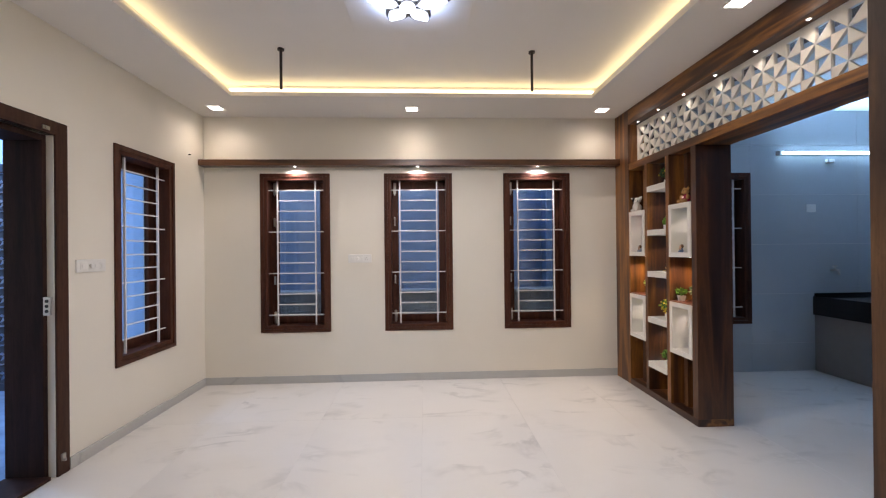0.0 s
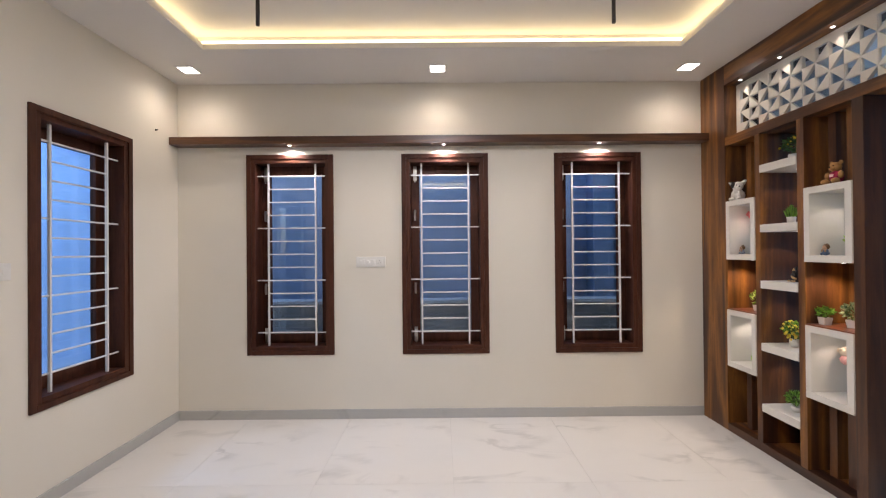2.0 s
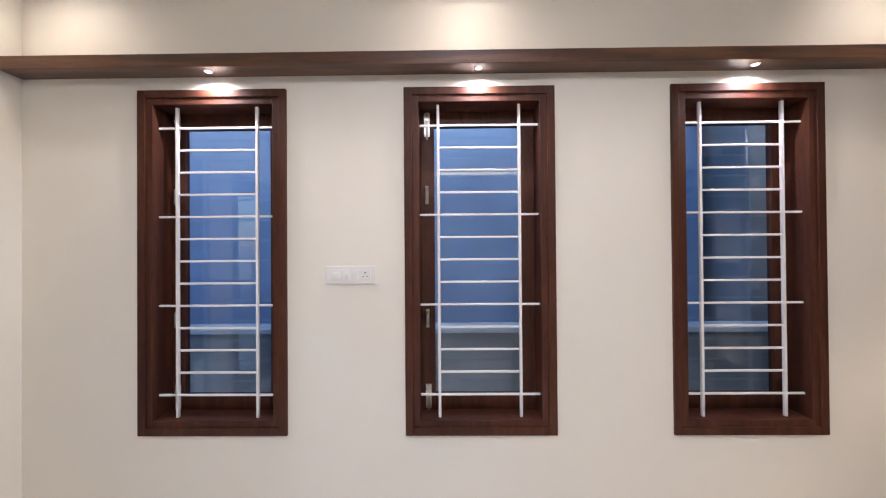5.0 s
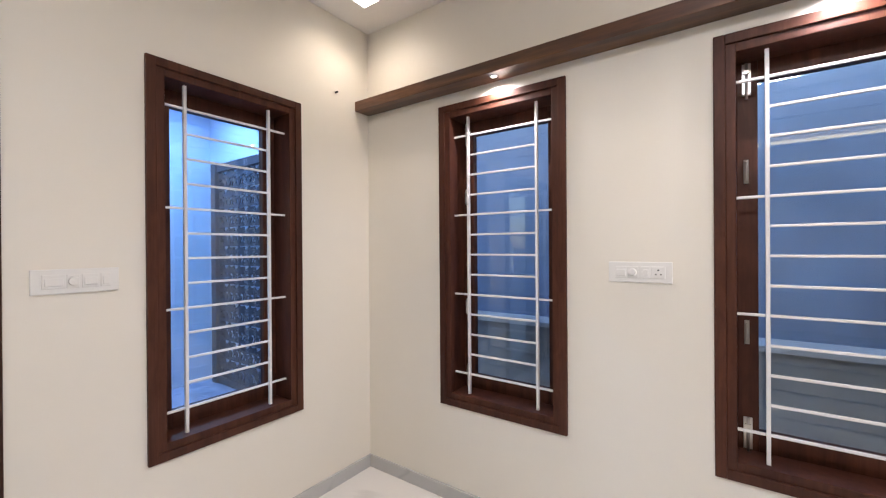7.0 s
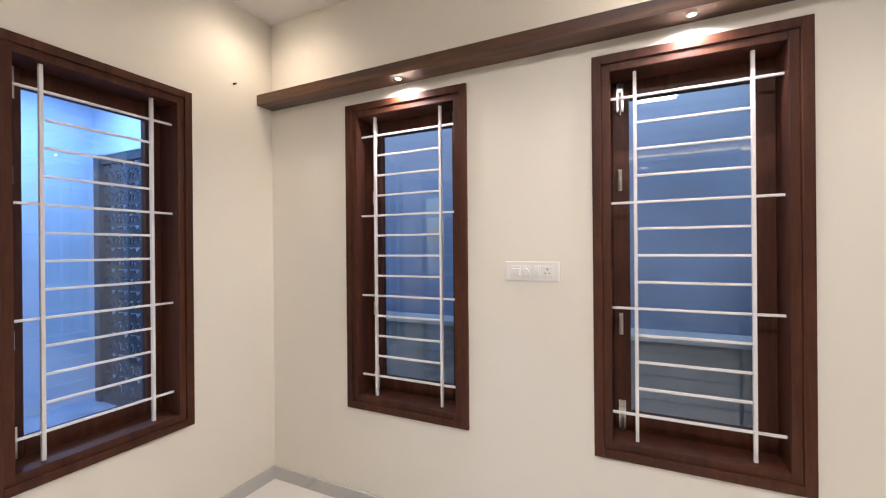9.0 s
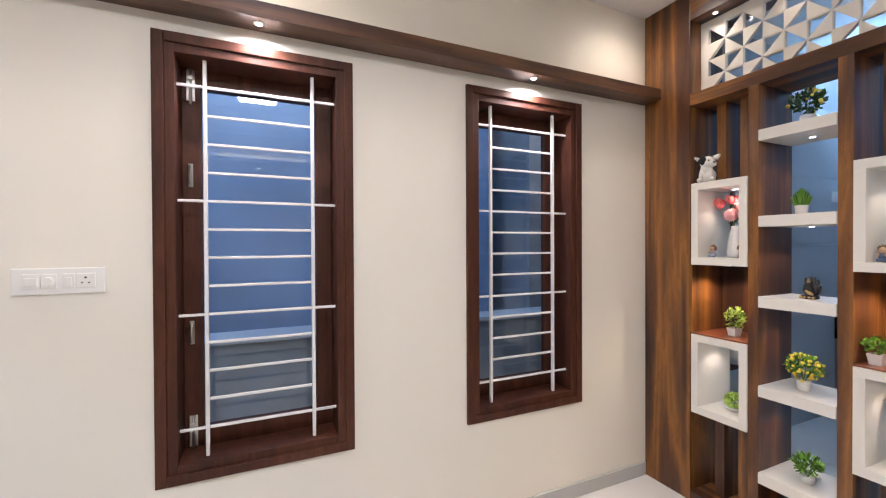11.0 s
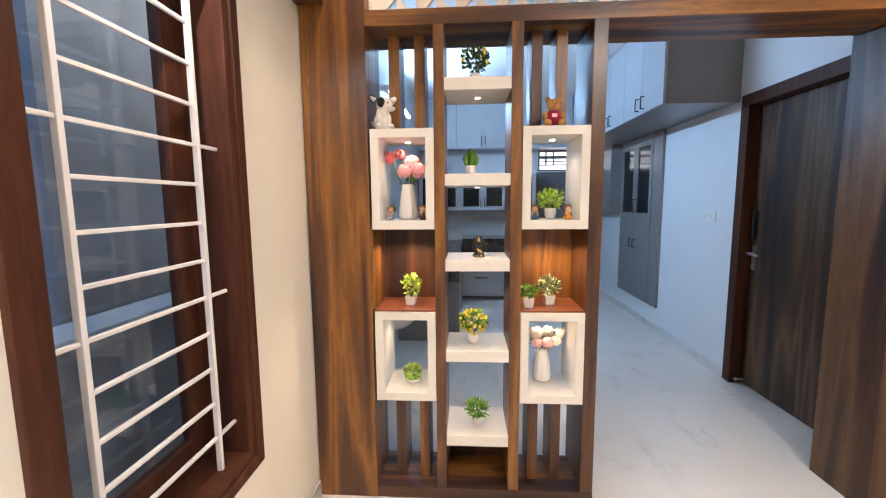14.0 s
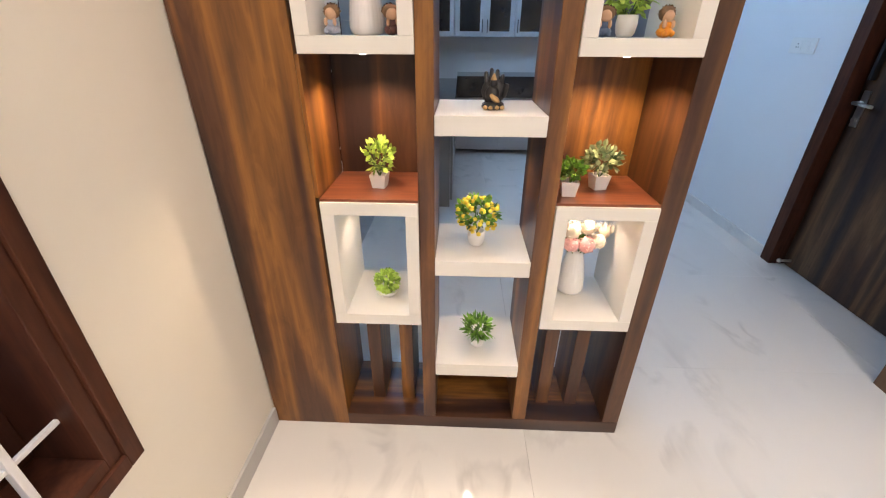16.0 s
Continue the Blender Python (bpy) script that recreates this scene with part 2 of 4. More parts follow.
M_STEM = speckled("stem_green", (0.10, 0.20, 0.05), 0.6)
M_FURW = speckled("white_plush", (0.78, 0.75, 0.70), 0.95, 300, 0.12, 0, 0.5)
M_FURB = speckled("black_plush", (0.020, 0.018, 0.018), 0.95, 300, 0.3, 0, 0.5)
M_FURT = speckled("tan_plush", (0.50, 0.26, 0.09), 0.95, 300, 0.25, 0, 0.5)
M_RED = speckled("crimson_cloth", (0.34, 0.015, 0.06), 0.85, 300, 0.2, 0, 0.4)
M_GOLD = speckled("gold_paint", (0.68, 0.44, 0.19), 0.38, 200, 0.25, 0.3)
M_SKIN = speckled("peach_resin", (0.62, 0.38, 0.24), 0.5)
M_STRAW = speckled("straw_brown_resin", (0.16, 0.085, 0.035), 0.7, 200, 0.4, 0, 0.4)
M_BLUE = speckled("blue_resin", (0.10, 0.16, 0.28), 0.4)
M_ORANGE = speckled("orange_resin", (0.72, 0.26, 0.02), 0.4)
M_GREYBLUE = speckled("grey_blue_resin", (0.34, 0.38, 0.48), 0.4)
M_MAROON = speckled("maroon_resin", (0.10, 0.03, 0.03), 0.4)


# ---- mesh helpers ----
def box(bm, x0, x1, y0, y1, z0, z1, bev=0.0, mat=0):
    m = Matrix.LocRotScale(((x0 + x1) / 2, (y0 + y1) / 2, (z0 + z1) / 2), None, (abs(x1 - x0), abs(y1 - y0), abs(z1 - z0)))
    got = bmesh.ops.create_cube(bm, size=1, matrix=m)
    fs = {f for v in got["verts"] for f in v.link_faces}
    if bev:
        es = list({e for v in got["verts"] for e in v.link_edges})
        r = bmesh.ops.bevel(bm, geom=es, offset=bev, segments=2, affect="EDGES", profile=0.6)
        fs = {f for v in r["verts"] for f in v.link_faces} | {f for f in fs if f.is_valid}
    for f in fs:
        f.material_index = mat
    return bm


def boxes(*rows, bev=0.0):
    bm = bmesh.new()
    for r in rows:
        box(bm, *r, bev=bev)
    return bm


def ball(bm, c, r, mat=0, sub=2, turn=None):
    r = r if isinstance(r, tuple) else (r, r, r)
    m = Matrix.LocRotScale(c, turn, r)
    got = bmesh.ops.create_icosphere(bm, subdivisions=sub, radius=1, matrix=m)
    for f in {f for v in got["verts"] for f in v.link_faces}:
        f.material_index = mat
        f.smooth = True
    return bm


def rod(bm, a, b_, r0, r1=None, seg=10, mat=0, caps=True):
    a, b_ = Vector(a), Vector(b_)
    d = b_ - a
    m = Matrix.Translation((a + b_) / 2) @ d.to_track_quat("Z", "Y").to_matrix().to_4x4()
    got = bmesh.ops.create_cone(bm, cap_ends=caps, segments=seg, radius1=r0, radius2=r0 if r1 is None else r1, depth=d.length, matrix=m)
    for f in {f for v in got["verts"] for f in v.link_faces}:
        f.material_index = mat
        f.smooth = len(f.verts) == 4
    return bm


def lathe(bm, c, profile, seg=28, mat=0, squash=1.0):
    """A turned body about the upright axis at c; profile: (radius, height) from the bottom up."""
    rings = []
    for r, z in profile:
        rings.append([bm.verts.new((c[0] + r * math.cos(2 * math.pi * k / seg), c[1] + squash * r * math.sin(2 * math.pi * k / seg), c[2] + z)) for k in range(seg)])
    for lo, hi in zip(rings, rings[1:]):
        for k in range(seg):
            f = bm.faces.new((lo[k], lo[(k + 1) % seg], hi[(k + 1) % seg], hi[k]))
            f.smooth, f.material_index = True, mat
    f = bm.faces.new(rings[0][::-1])
    f.material_index = mat
    return bm


def mesh_of(name, bm, mats):
    me = bpy.data.meshes.new(name)
    bmesh.ops.recalc_face_normals(bm, faces=bm.faces)
    bm.to_mesh(me)
    bm.free()
    for m in mats if isinstance(mats, (list, tuple)) else [mats]:
        me.materials.append(m)
    return me


def part(name, bm, material, parent, label=""):
    ob = new(name, mesh_of(name, bm, material) if isinstance(bm, bmesh.types.BMesh) else bm)
    ob.parent = parent
    return tagged(ob, label)


def thing(name, at, label, category, group="", kind=""):
    ob = new(name)
    ob.empty_display_size = 0.05
    ob.matrix_basis = at if isinstance(at, Matrix) else pose(*at)
    return tagged(ob, label, category, group, kind)


def solid(name, bm, material, label, category, kind="structure"):
    return tagged(new(name, mesh_of(name, bm, material)), label, category, "", kind)


def wall_cells(bm, axis, u0, u1, z0, z1, w0, w1, holes):
    """A wall along axis 'x' or 'y' between u0 and u1, thick from w0 to w1, with openings (u0, u1, z0, z1)."""
    us = sorted({u0, u1, *[h[0] for h in holes], *[h[1] for h in holes]})
    for ua, ub in zip(us, us[1:]):
        mid = (ua + ub) / 2
        cut = sorted((h[2], h[3]) for h in holes if h[0] < mid < h[1])
        z = z0
        for a, b_ in cut + [(z1, z1)]:
            if a > z + 1e-6:
                box(bm, *((ua, ub, w0, w1) if axis == "x" else (w0, w1, ua, ub)), z, a)
            z = b_
    return bm


def lamp_at(parent, kind, at, energy, color, **sets):
    d = bpy.data.lights.new(kind.lower() + "_light", kind)
    d.energy, d.color = energy, color
    if kind == "SPOT":
        d.spot_size, d.spot_blend, d.shadow_soft_size = radians(sets["cone"]), sets["blend"], sets["soft"]
    else:
        d.shape, d.size, d.size_y = "RECTANGLE", sets["size"], sets["size_y"]
    ob = new("light", d)
    ob.parent = parent
    ob.matrix_basis = at
    return ob


# ---- shell of the living room ----
WO = 0.33
holes = [(x - WO, x + WO, SILL + 0.02, LINTEL - 0.02) for x in (*WIN_X, WIN_KITCHEN)]
solid("wall_north", wall_cells(bmesh.new(), "x", LEFT - 0.25, KEAST + 0.25, 0, 2.95, BACK, BACK + 0.24, holes), M_WALL, "cream painted wall with three barred windows", "wall")
DOOR_Y0, DOOR_Y1 = 1.50, 2.52
solid("wall_west", wall_cells(bmesh.new(), "y", FRONT - 0.2, BACK, 0, 2.95, LEFT - 0.25, LEFT,
      [(WIN_LEFT_Y - WO, WIN_LEFT_Y + WO, SILL + 0.02, LINTEL - 0.02), (DOOR_Y0, DOOR_Y1, 0, 2.05)]), M_WALL, "cream painted wall with a window and the entrance", "wall")
solid("wall_south", boxes((LEFT, 2.2, FRONT - 0.2, FRONT, 0, 2.95)), M_WALL, "cream painted wall", "wall")
solid("wall_east", boxes((PX0, 2.2, FRONT, 1.355, 0, 2.95)), M_WALL, "cream painted wall beside the wooden divider", "wall")

# dropped ceiling with a lit tray
TX0, TX1, TY0, TY1 = -1.665, 1.545, -0.9, 3.615
LIP, SET = 2.742, 0.085
bm = bmesh.new()
for z0, z1, s in ((LOW, LIP, 0.0), (LIP, HIGH, SET)):
    box(bm, LEFT, TX0 - s, FRONT, BACK, z0, z1)
    box(bm, TX1 + s, PX1, FRONT, BACK, z0, z1)
    box(bm, TX0 - s, TX1 + s, TY1 + s, BACK, z0, z1)
    box(bm, TX0 - s, TX1 + s, FRONT, TY0 - s, z0, z1)
box(bm, LEFT, PX1, FRONT, BACK, HIGH, 2.95)
solid("ceiling", bm, M_CEIL, "white tray ceiling with a lit cove", "ceiling")

strip = thing("led_strip", (0, 0, 2.762), "warm yellow led strip in the ceiling cove", "light strip")
i = 0.035
for r in ((TX0 - SET + i, TX1 + SET - i, TY1 + SET - 0.012, TY1 + SET - 0.002), (TX0 - SET + i, TX1 + SET - i, TY0 - SET + 0.002, TY0 - SET + 0.012),
          (TX0 - SET + 0.002, TX0 - SET + 0.012, TY0 - SET + i, TY1 + SET - i), (TX1 + SET - 0.012, TX1 + SET - 0.002, TY0 - SET + i, TY1 + SET - i)):
    part("strip_segment", boxes((*r, -0.018, 0.038)), M_LED, strip)

# skirting
SK = 0.075
solid("baseboard_north", boxes((LEFT + 0.012, PX0 - 0.002, BACK - 0.012, BACK, 0, SK), bev=0.002), M_SKIRT, "grey marble skirting along the wall", "skirting")
solid("baseboard_west", boxes((LEFT, LEFT + 0.012, 2.612, BACK, 0, SK), bev=0.002), M_SKIRT, "grey marble skirting along the wall", "skirting")
solid("baseboard_west_near", boxes((LEFT, LEFT + 0.012, FRONT, 1.41, 0, SK), bev=0.002), M_SKIRT, "grey marble skirting along the wall", "skirting")
solid("baseboard_kitchen", boxes((3.44, KEAST, KSOUTH, KSOUTH + 0.012, 0, SK), bev=0.002), M_FLOOR, "pale marble skirting along the kitchen wall", "skirting")


# ---- windows ----
def build_window():
    w = thing("window_1", (0, 0, 0), "brown timber window with white horizontal bars", "window", "barred windows", "structure")
    H, W = LINTEL - SILL, 0.70
    h = W / 2
    # architrave in two steps, proud of the wall
    for nm, o, n, p, d in (("window_frame", 0.0, 0.036, -0.014, 0.030), ("inner_frame", 0.036, 0.068, -0.006, 0.20)):
        bm = bmesh.new()
        box(bm, -h + o, -h + n, p, d, o, H - o, 0.003)
        box(bm, h - n, h - o, p, d, o, H - o, 0.003)
        box(bm, -h + n, h - n, p, d, o, n, 0.003)
        box(bm, -h + n, h - n, p, d, H - n, H - o, 0.003)
        part(nm, bm, M_TEAK, w)
    # sash
    a, s = h - 0.069, 0.066
    bm = bmesh.new()
    y0, y1 = 0.128, 0.168
    zb, zt = 0.069, H - 0.069
    box(bm, -a, -a + s, y0, y1, zb, zt, 0.004)
    box(bm, a - s, a, y0, y1, zb, zt, 0.004)
    box(bm, -a + s, a - s, y0, y1, zb, zb + 0.075, 0.004)
    box(bm, -a + s, a - s, y0, y1, zt - 0.075, zt, 0.004)
    sash = part("sash", bm, M_TEAK, w)
    p = part("pane", boxes((-a + s - 0.006, a - s + 0.006, 0.146, 0.150, zb + 0.07, zt - 0.07)), M_GLASS, sash)
    p.visible_shadow = False
    # grille
    gy = 0.033
    vz = (0.060, H - 0.060)
    for x in (-0.192, 0.192):
        part("upright_bar", boxes((x - 0.0065, x + 0.0065, gy - 0.002, gy + 0.014, *vz), bev=0.002), M_BAR, w, "white flat steel bar")
    long_bar = mesh_of("long_bar", boxes((-0.283, 0.283, gy + 0.003, gy + 0.013, -0.005, 0.005), bev=0.002), M_BAR)
    short_bar = mesh_of("short_bar", boxes((-0.192, 0.192, gy + 0.003, gy + 0.013, -0.005, 0.005), bev=0.002), M_BAR)
    for k in range(13):
        ob = part("long_bar" if k % 4 == 0 else "short_bar", long_bar if k % 4 == 0 else short_bar, None, w)
        ob.location.z = 0.1730 + k * 0.1064
    # fittings on the sash
    for z in (0.52, 1.13):
        bm = boxes((-a + 0.022, -a + 0.038, y0 - 0.012, y0 - 0.002, z - 0.045, z + 0.045), bev=0.002)
        rod(bm, (-a + 0.03, y0 - 0.022, z - 0.035), (-a + 0.03, y0 - 0.022, z + 0.035), 0.005)
        box(bm, -a + 0.026, -a + 0.034, y0 - 0.022, y0 - 0.004, z - 0.035, z - 0.029)
        box(bm, -a + 0.026, -a + 0.034, y0 - 0.022, y0 - 0.004, z + 0.029, z + 0.035)
        part("handle", bm, M_CHROME, sash, "small chrome pull")
    for z in (0.135, H - 0.135):
        bm = boxes((-a + 0.018, -a + 0.046, y0 - 0.005, y0 - 0.001, z - 0.06, z + 0.06), bev=0.001)
        rod(bm, (-a + 0.032, y0 - 0.010, z - 0.075), (-a + 0.032, y0 - 0.010, z + 0.06), 0.005)
        box(bm, -a + 0.022, -a + 0.042, y0 - 0.016, y0 - 0.004, z + 0.02, z + 0.035, 0.001)
        part("tower_bolt", bm, M_CHROME, sash, "chrome tower bolt")
    return w


win = build_window()
win.matrix_basis = pose(WIN_X[0], BACK, SILL)
for n, m in enumerate((pose(WIN_X[1], BACK, SILL), pose(WIN_X[2], BACK, SILL), pose(LEFT, WIN_LEFT_Y, SILL, 0, 0, 90), pose(WIN_KITCHEN, BACK, SILL))):
    c = copy_thing(win, m)
    c.name = "window_%d" % (n + 2)

# ---- entrance in the west wall ----
d1 = thing("door_1", (LEFT, 2.05, 0), "dark brown timber entrance surround, standing open", "door", "", "structure")
for nm, ya, yb, za, zb in (("jamb", 0.473, 0.556, 0, 2.133), ("jamb", -0.64, -0.553, 0, 2.133)):
    part(nm, boxes((-0.04, 0.012, ya, yb, za, zb), bev=0.003), M_JAMB, d1)
part("head", boxes((-0.04, 0.012, -0.553, 0.473, 2.05, 2.133), bev=0.003), M_JAMB, d1)
part("reveal", boxes((-0.262, -0.04, 0.442, 0.470, 0, 2.05), bev=0.003), M_DARK, d1, "dark jamb lining")
part("reveal", boxes((-0.262, -0.04, -0.55, -0.52, 0, 2.05), bev=0.003), M_DARK, d1, "dark jamb lining")
part("reveal", boxes((-0.262, -0.04, -0.52, 0.442, 2.012, 2.048), bev=0.003), M_DARK, d1, "dark head lining")
part("threshold", boxes((-0.262, 0.0, -0.52, 0.442, 0.001, 0.022), bev=0.004), M_DARK, d1, "dark timber threshold")
bm = boxes((-0.030, 0.014, 0.430, 0.4415, 0.975, 1.085), bev=0.003)
for z in (1.0, 1.03, 1.06):
    rod(bm, (-0.008, 0.4305, z), (-0.008, 0.427, z), 0.010, seg=12, mat=1)
part("strike_plate", bm, [M_CHROME, M_BLACK], d1, "steel strike plate with three bolt holes")
part("bolt_keeper", boxes((0.012, 0.020, 0.385, 0.43, 2.066, 2.088), (0.020, 0.027, 0.395, 0.412, 2.068, 2.086), bev=0.002), M_CHROME, d1, "steel bolt keeper")
part("bolt_keeper", boxes((0.012, 0.024, 0.49, 0.515, 0.09, 0.13), (0.012, 0.034, 0.497, 0.508, 0.085, 0.10), bev=0.002), M_CHROME, d1, "steel door catch")

# ---- timber beam with spots over the windows ----
beam = thing("display_beam", (0, BACK, 2.192), "walnut laminate beam along the wall above the windows", "wall shelf")
part("beam_body", boxes((LEFT + 0.004, PX0 - 0.002, -0.112, 0, 0, 0.059), bev=0.002), M_WOODX, beam)


def build_spot(label, energy, color, cone, blend, r=0.015):
    s = thing("spotlight", (0, 0, 0), label, "spotlight", "small recessed spots")
    bm = bmesh.new()
    lathe(bm, (0, 0, -0.003), [(r * 0.8, 0.0), (r * 1.25, 0.0), (r * 1.32, 0.0015), (r * 1.32, 0.003)], 20)
    part("rim", bm, M_PLASTIC, s)
    bm = bmesh.new()
    rod(bm, (0, 0, -0.0045), (0, 0, -0.0032), r * 0.78, seg=18)
    part("lens", bm, M_LENS, s, "glowing lens")
    lamp_at(s, "SPOT", pose(0, 0, -0.016), energy, color, cone=cone, blend=blend, soft=0.007)
    return s


S_BEAM, S_HEAD, S_BOX, S_NICHE, S_SHELF = 6.0, 0.30, 0.36, 2.3, 0.60
sp = build_spot("small round recessed spot under the beam", S_BEAM, (1.0, 0.91, 0.83), 165, 0.9)
sp.matrix_basis = pose(WIN_X[0] + 0.02, BACK - 0.066, 2.1915)
for x in WIN_X[1:]:
    copy_thing(sp, pose(x - 0.005, BACK - 0.066, 2.1915))

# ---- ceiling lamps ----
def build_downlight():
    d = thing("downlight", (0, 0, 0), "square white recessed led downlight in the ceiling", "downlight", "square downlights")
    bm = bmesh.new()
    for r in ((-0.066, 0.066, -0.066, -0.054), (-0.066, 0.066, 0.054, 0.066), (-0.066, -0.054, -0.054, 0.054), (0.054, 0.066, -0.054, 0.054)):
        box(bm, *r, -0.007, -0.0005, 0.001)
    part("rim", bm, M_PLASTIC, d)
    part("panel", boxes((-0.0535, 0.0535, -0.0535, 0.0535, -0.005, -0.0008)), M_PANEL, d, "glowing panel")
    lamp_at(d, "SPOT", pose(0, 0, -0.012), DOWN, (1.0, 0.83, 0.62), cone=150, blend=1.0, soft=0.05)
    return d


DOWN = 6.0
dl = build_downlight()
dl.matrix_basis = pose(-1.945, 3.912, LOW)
# The last four, y 0.4 and lower, are unseen, added as room light.
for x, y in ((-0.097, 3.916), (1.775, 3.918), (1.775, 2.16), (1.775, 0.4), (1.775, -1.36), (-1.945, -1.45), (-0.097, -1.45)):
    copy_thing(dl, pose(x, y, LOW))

# flower lamp under a square ceiling plate
fl = thing("flower_ceiling_lamp", (-0.07, 2.27, HIGH), "flower shaped led ceiling lamp with white petals and dark outlines", "ceiling lamp")
part("plate", boxes((-0.38, 0.38, -0.28, 0.47, -0.014, 0.0), bev=0.002), M_CEIL, fl, "square white ceiling plate")


def petal_outline(length, width, n=14):
    left = [(length * k / n, width * math.sin(math.pi * (k / n) ** 0.8) ** 0.9) for k in range(n + 1)]
    return [(x, y) for x, y in left] + [(x, -y) for x, y in left[-2:0:-1]]


def plate_from(bm, pts, z0, z1, m, mat=0):
    lo = [bm.verts.new(m @ Vector((x, y, z0))) for x, y in pts]
    hi = [bm.verts.new(m @ Vector((x, y, z1))) for x, y in pts]
    fs = [bm.faces.new(lo[::-1]), bm.faces.new(hi)]
    for k in range(len(pts)):
        fs.append(bm.faces.new((lo[k], lo[(k + 1) % len(pts)], hi[(k + 1) % len(pts)], hi[k])))
    for f in fs:
        f.material_index = mat


for k in range(6):
    turn = Matrix.Rotation(radians(60 * k), 4, "Z") @ Matrix.Translation((0.045, 0, -0.112)) @ Matrix.Rotation(radians(-8), 4, "Y")
    bm = bmesh.new()
    plate_from(bm, petal_outline(0.20, 0.068), 0.001, 0.010, turn)
    pt = part("petal", bm, M_BLACK, fl, "dark metal petal outline")
    bm = bmesh.new()
    shrink = turn @ Matrix.Translation((0.012, 0, 0))
    plate_from(bm, petal_outline(0.168, 0.046), -0.009, 0.0, shrink)
    part("diffuser", bm, M_PETAL_L, pt, "glowing white petal")
    bm = bmesh.new()
    for sgn in (-1, 0, 1):
        rod(bm, shrink @ Vector((0.02, 0.006 * sgn, -0.010)), shrink @ Vector((0.13, 0.030 * sgn, -0.010)), 0.0015, seg=6)
    part("vein", bm, M_BLACK, pt)
bm = bmesh.new()
ball(bm, (0, 0, -0.128), (0.045, 0.045, 0.022))
part("centre", bm, M_PETAL_L, fl, "glowing centre")
bm = bmesh.new()
rod(bm, (0, 0, -0.108), (0, 0, -0.014), 0.05, seg=24)
part("mount", bm, M_BLACK, fl)
lamp_at(fl, "AREA", pose(0, 0, -0.16), 13.0, (1.0, 0.95, 0.89), size=0.3, size_y=0.3)
lamp_at(fl, "AREA", pose(0, 0.04, -0.090, 180), 2.2, (0.50, 0.66, 1.0), size=0.36, size_y=0.36)

# two hanging hooks of dark rod
for x in (-1.03, 0.836):
    r = thing("ceiling_rod", (x, 3.02, HIGH), "dark thin rod hanging from the tray ceiling", "rod", "ceiling rods")
    bm = bmesh.new()
    rod(bm, (0, 0, 0), (0, 0, -0.30), 0.010)
    part("shaft", bm, M_ROD, r)
    bm = bmesh.new()
    rod(bm, (0, 0, -0.012), (0, 0, 0), 0.024, seg=16)
    part("flange", bm, M_ROD, r)


# ---- switch boards ----
def switchboard(m, label, w, items):
    s = thing("switchboard", m, label, "switchboard", "switchboards")
    part("back_plate", boxes((-w / 2, w / 2, -0.010, 0, -0.042, 0.042), bev=0.003), M_PLASTIC, s)
    for x0, x1, kind in items:
        mod = part("module", boxes((x0, x1, -0.014, -0.010, -0.024, 0.024), bev=0.002), M_PLASTIC, s)
        if kind == "socket":
            bm = bmesh.new()
            cx = (x0 + x1) / 2
            for dx, dz, r in ((0, 0.010, 0.0035), (-0.009, -0.007, 0.0028), (0.009, -0.007, 0.0028)):
                rod(bm, (cx + dx, -0.0150, dz), (cx + dx, -0.0138, dz), r, seg=10)
            part("pin_hole", bm, M_BLACK, mod)
        elif kind == "knob":
            bm = bmesh.new()
            cx = (x0 + x1) / 2
            rod(bm, (cx, -0.014, 0), (cx, -0.027, 0), 0.015, 0.013, seg=20)
            part("regulator", bm, M_PLASTIC, mod)
        else:
            part("rocker", boxes((x0 + 0.006, x1 - 0.006, -0.018, -0.0142, -0.015, 0.012), bev=0.002), M_PLASTIC, mod)
    return s


switchboard(pose(-0.650, BACK, 1.259), "white switchboard with socket on the cream wall", 0.236, ((-0.090, -0.045, "rocker"), (-0.043, -0.004, "knob"), (0.010, 0.040, "rocker"), (0.044, 0.094, "socket")))
switchboard(pose(LEFT, 2.785, 1.258, 0, 0, 90), "white switchboard with regulator on the cream wall", 0.236, ((-0.090, -0.030, "rocker"), (-0.028, 0.006, "knob"), (0.012, 0.060, "rocker"), (0.064, 0.094, "rocker")))
nail = thing("wall_hook", (LEFT, 3.93, 2.265), "tiny dark nail in the cream wall", "nail")
bm = bmesh.new()
rod(bm, (0, 0, 0), (0.02, 0, 0), 0.006, 0.004)
part("shank", bm, M_ROD, nail)

# ---- wooden divider between living room and kitchen ----
D = 0.275
dv = thing("room_divider", (PX0, 0, 0), "walnut laminate room divider with white display boxes and open shelves", "room divider")
YA, YB, YC, YD = 2.915, 3.905, 4.18, 1.735
part("side_panel", boxes((0, D, YB, YC, 0, 2.703), bev=0.002), M_WOOD, dv)
part("header", boxes((0, D, YD, YB, 2.553, 2.703), bev=0.002), M_WOODY, dv)
part("rail", boxes((0.002, D - 0.002, YD, YB, 2.102, 2.166), bev=0.002), M_WOODY, dv)
part("end_panel", boxes((0, 0.297, 1.358, YD, 0, 2.703), bev=0.002), M_DOOR, dv, "striped dark laminate end panel")
part("label_sticker", boxes((0.2975, 0.2985, 1.64, 1.70, 0.05, 0.075)), M_PLASTIC, dv, "small white sticker")
part("base_board", boxes((0, D, YA, YB, 0, 0.055), bev=0.002), M_WOODY, dv)
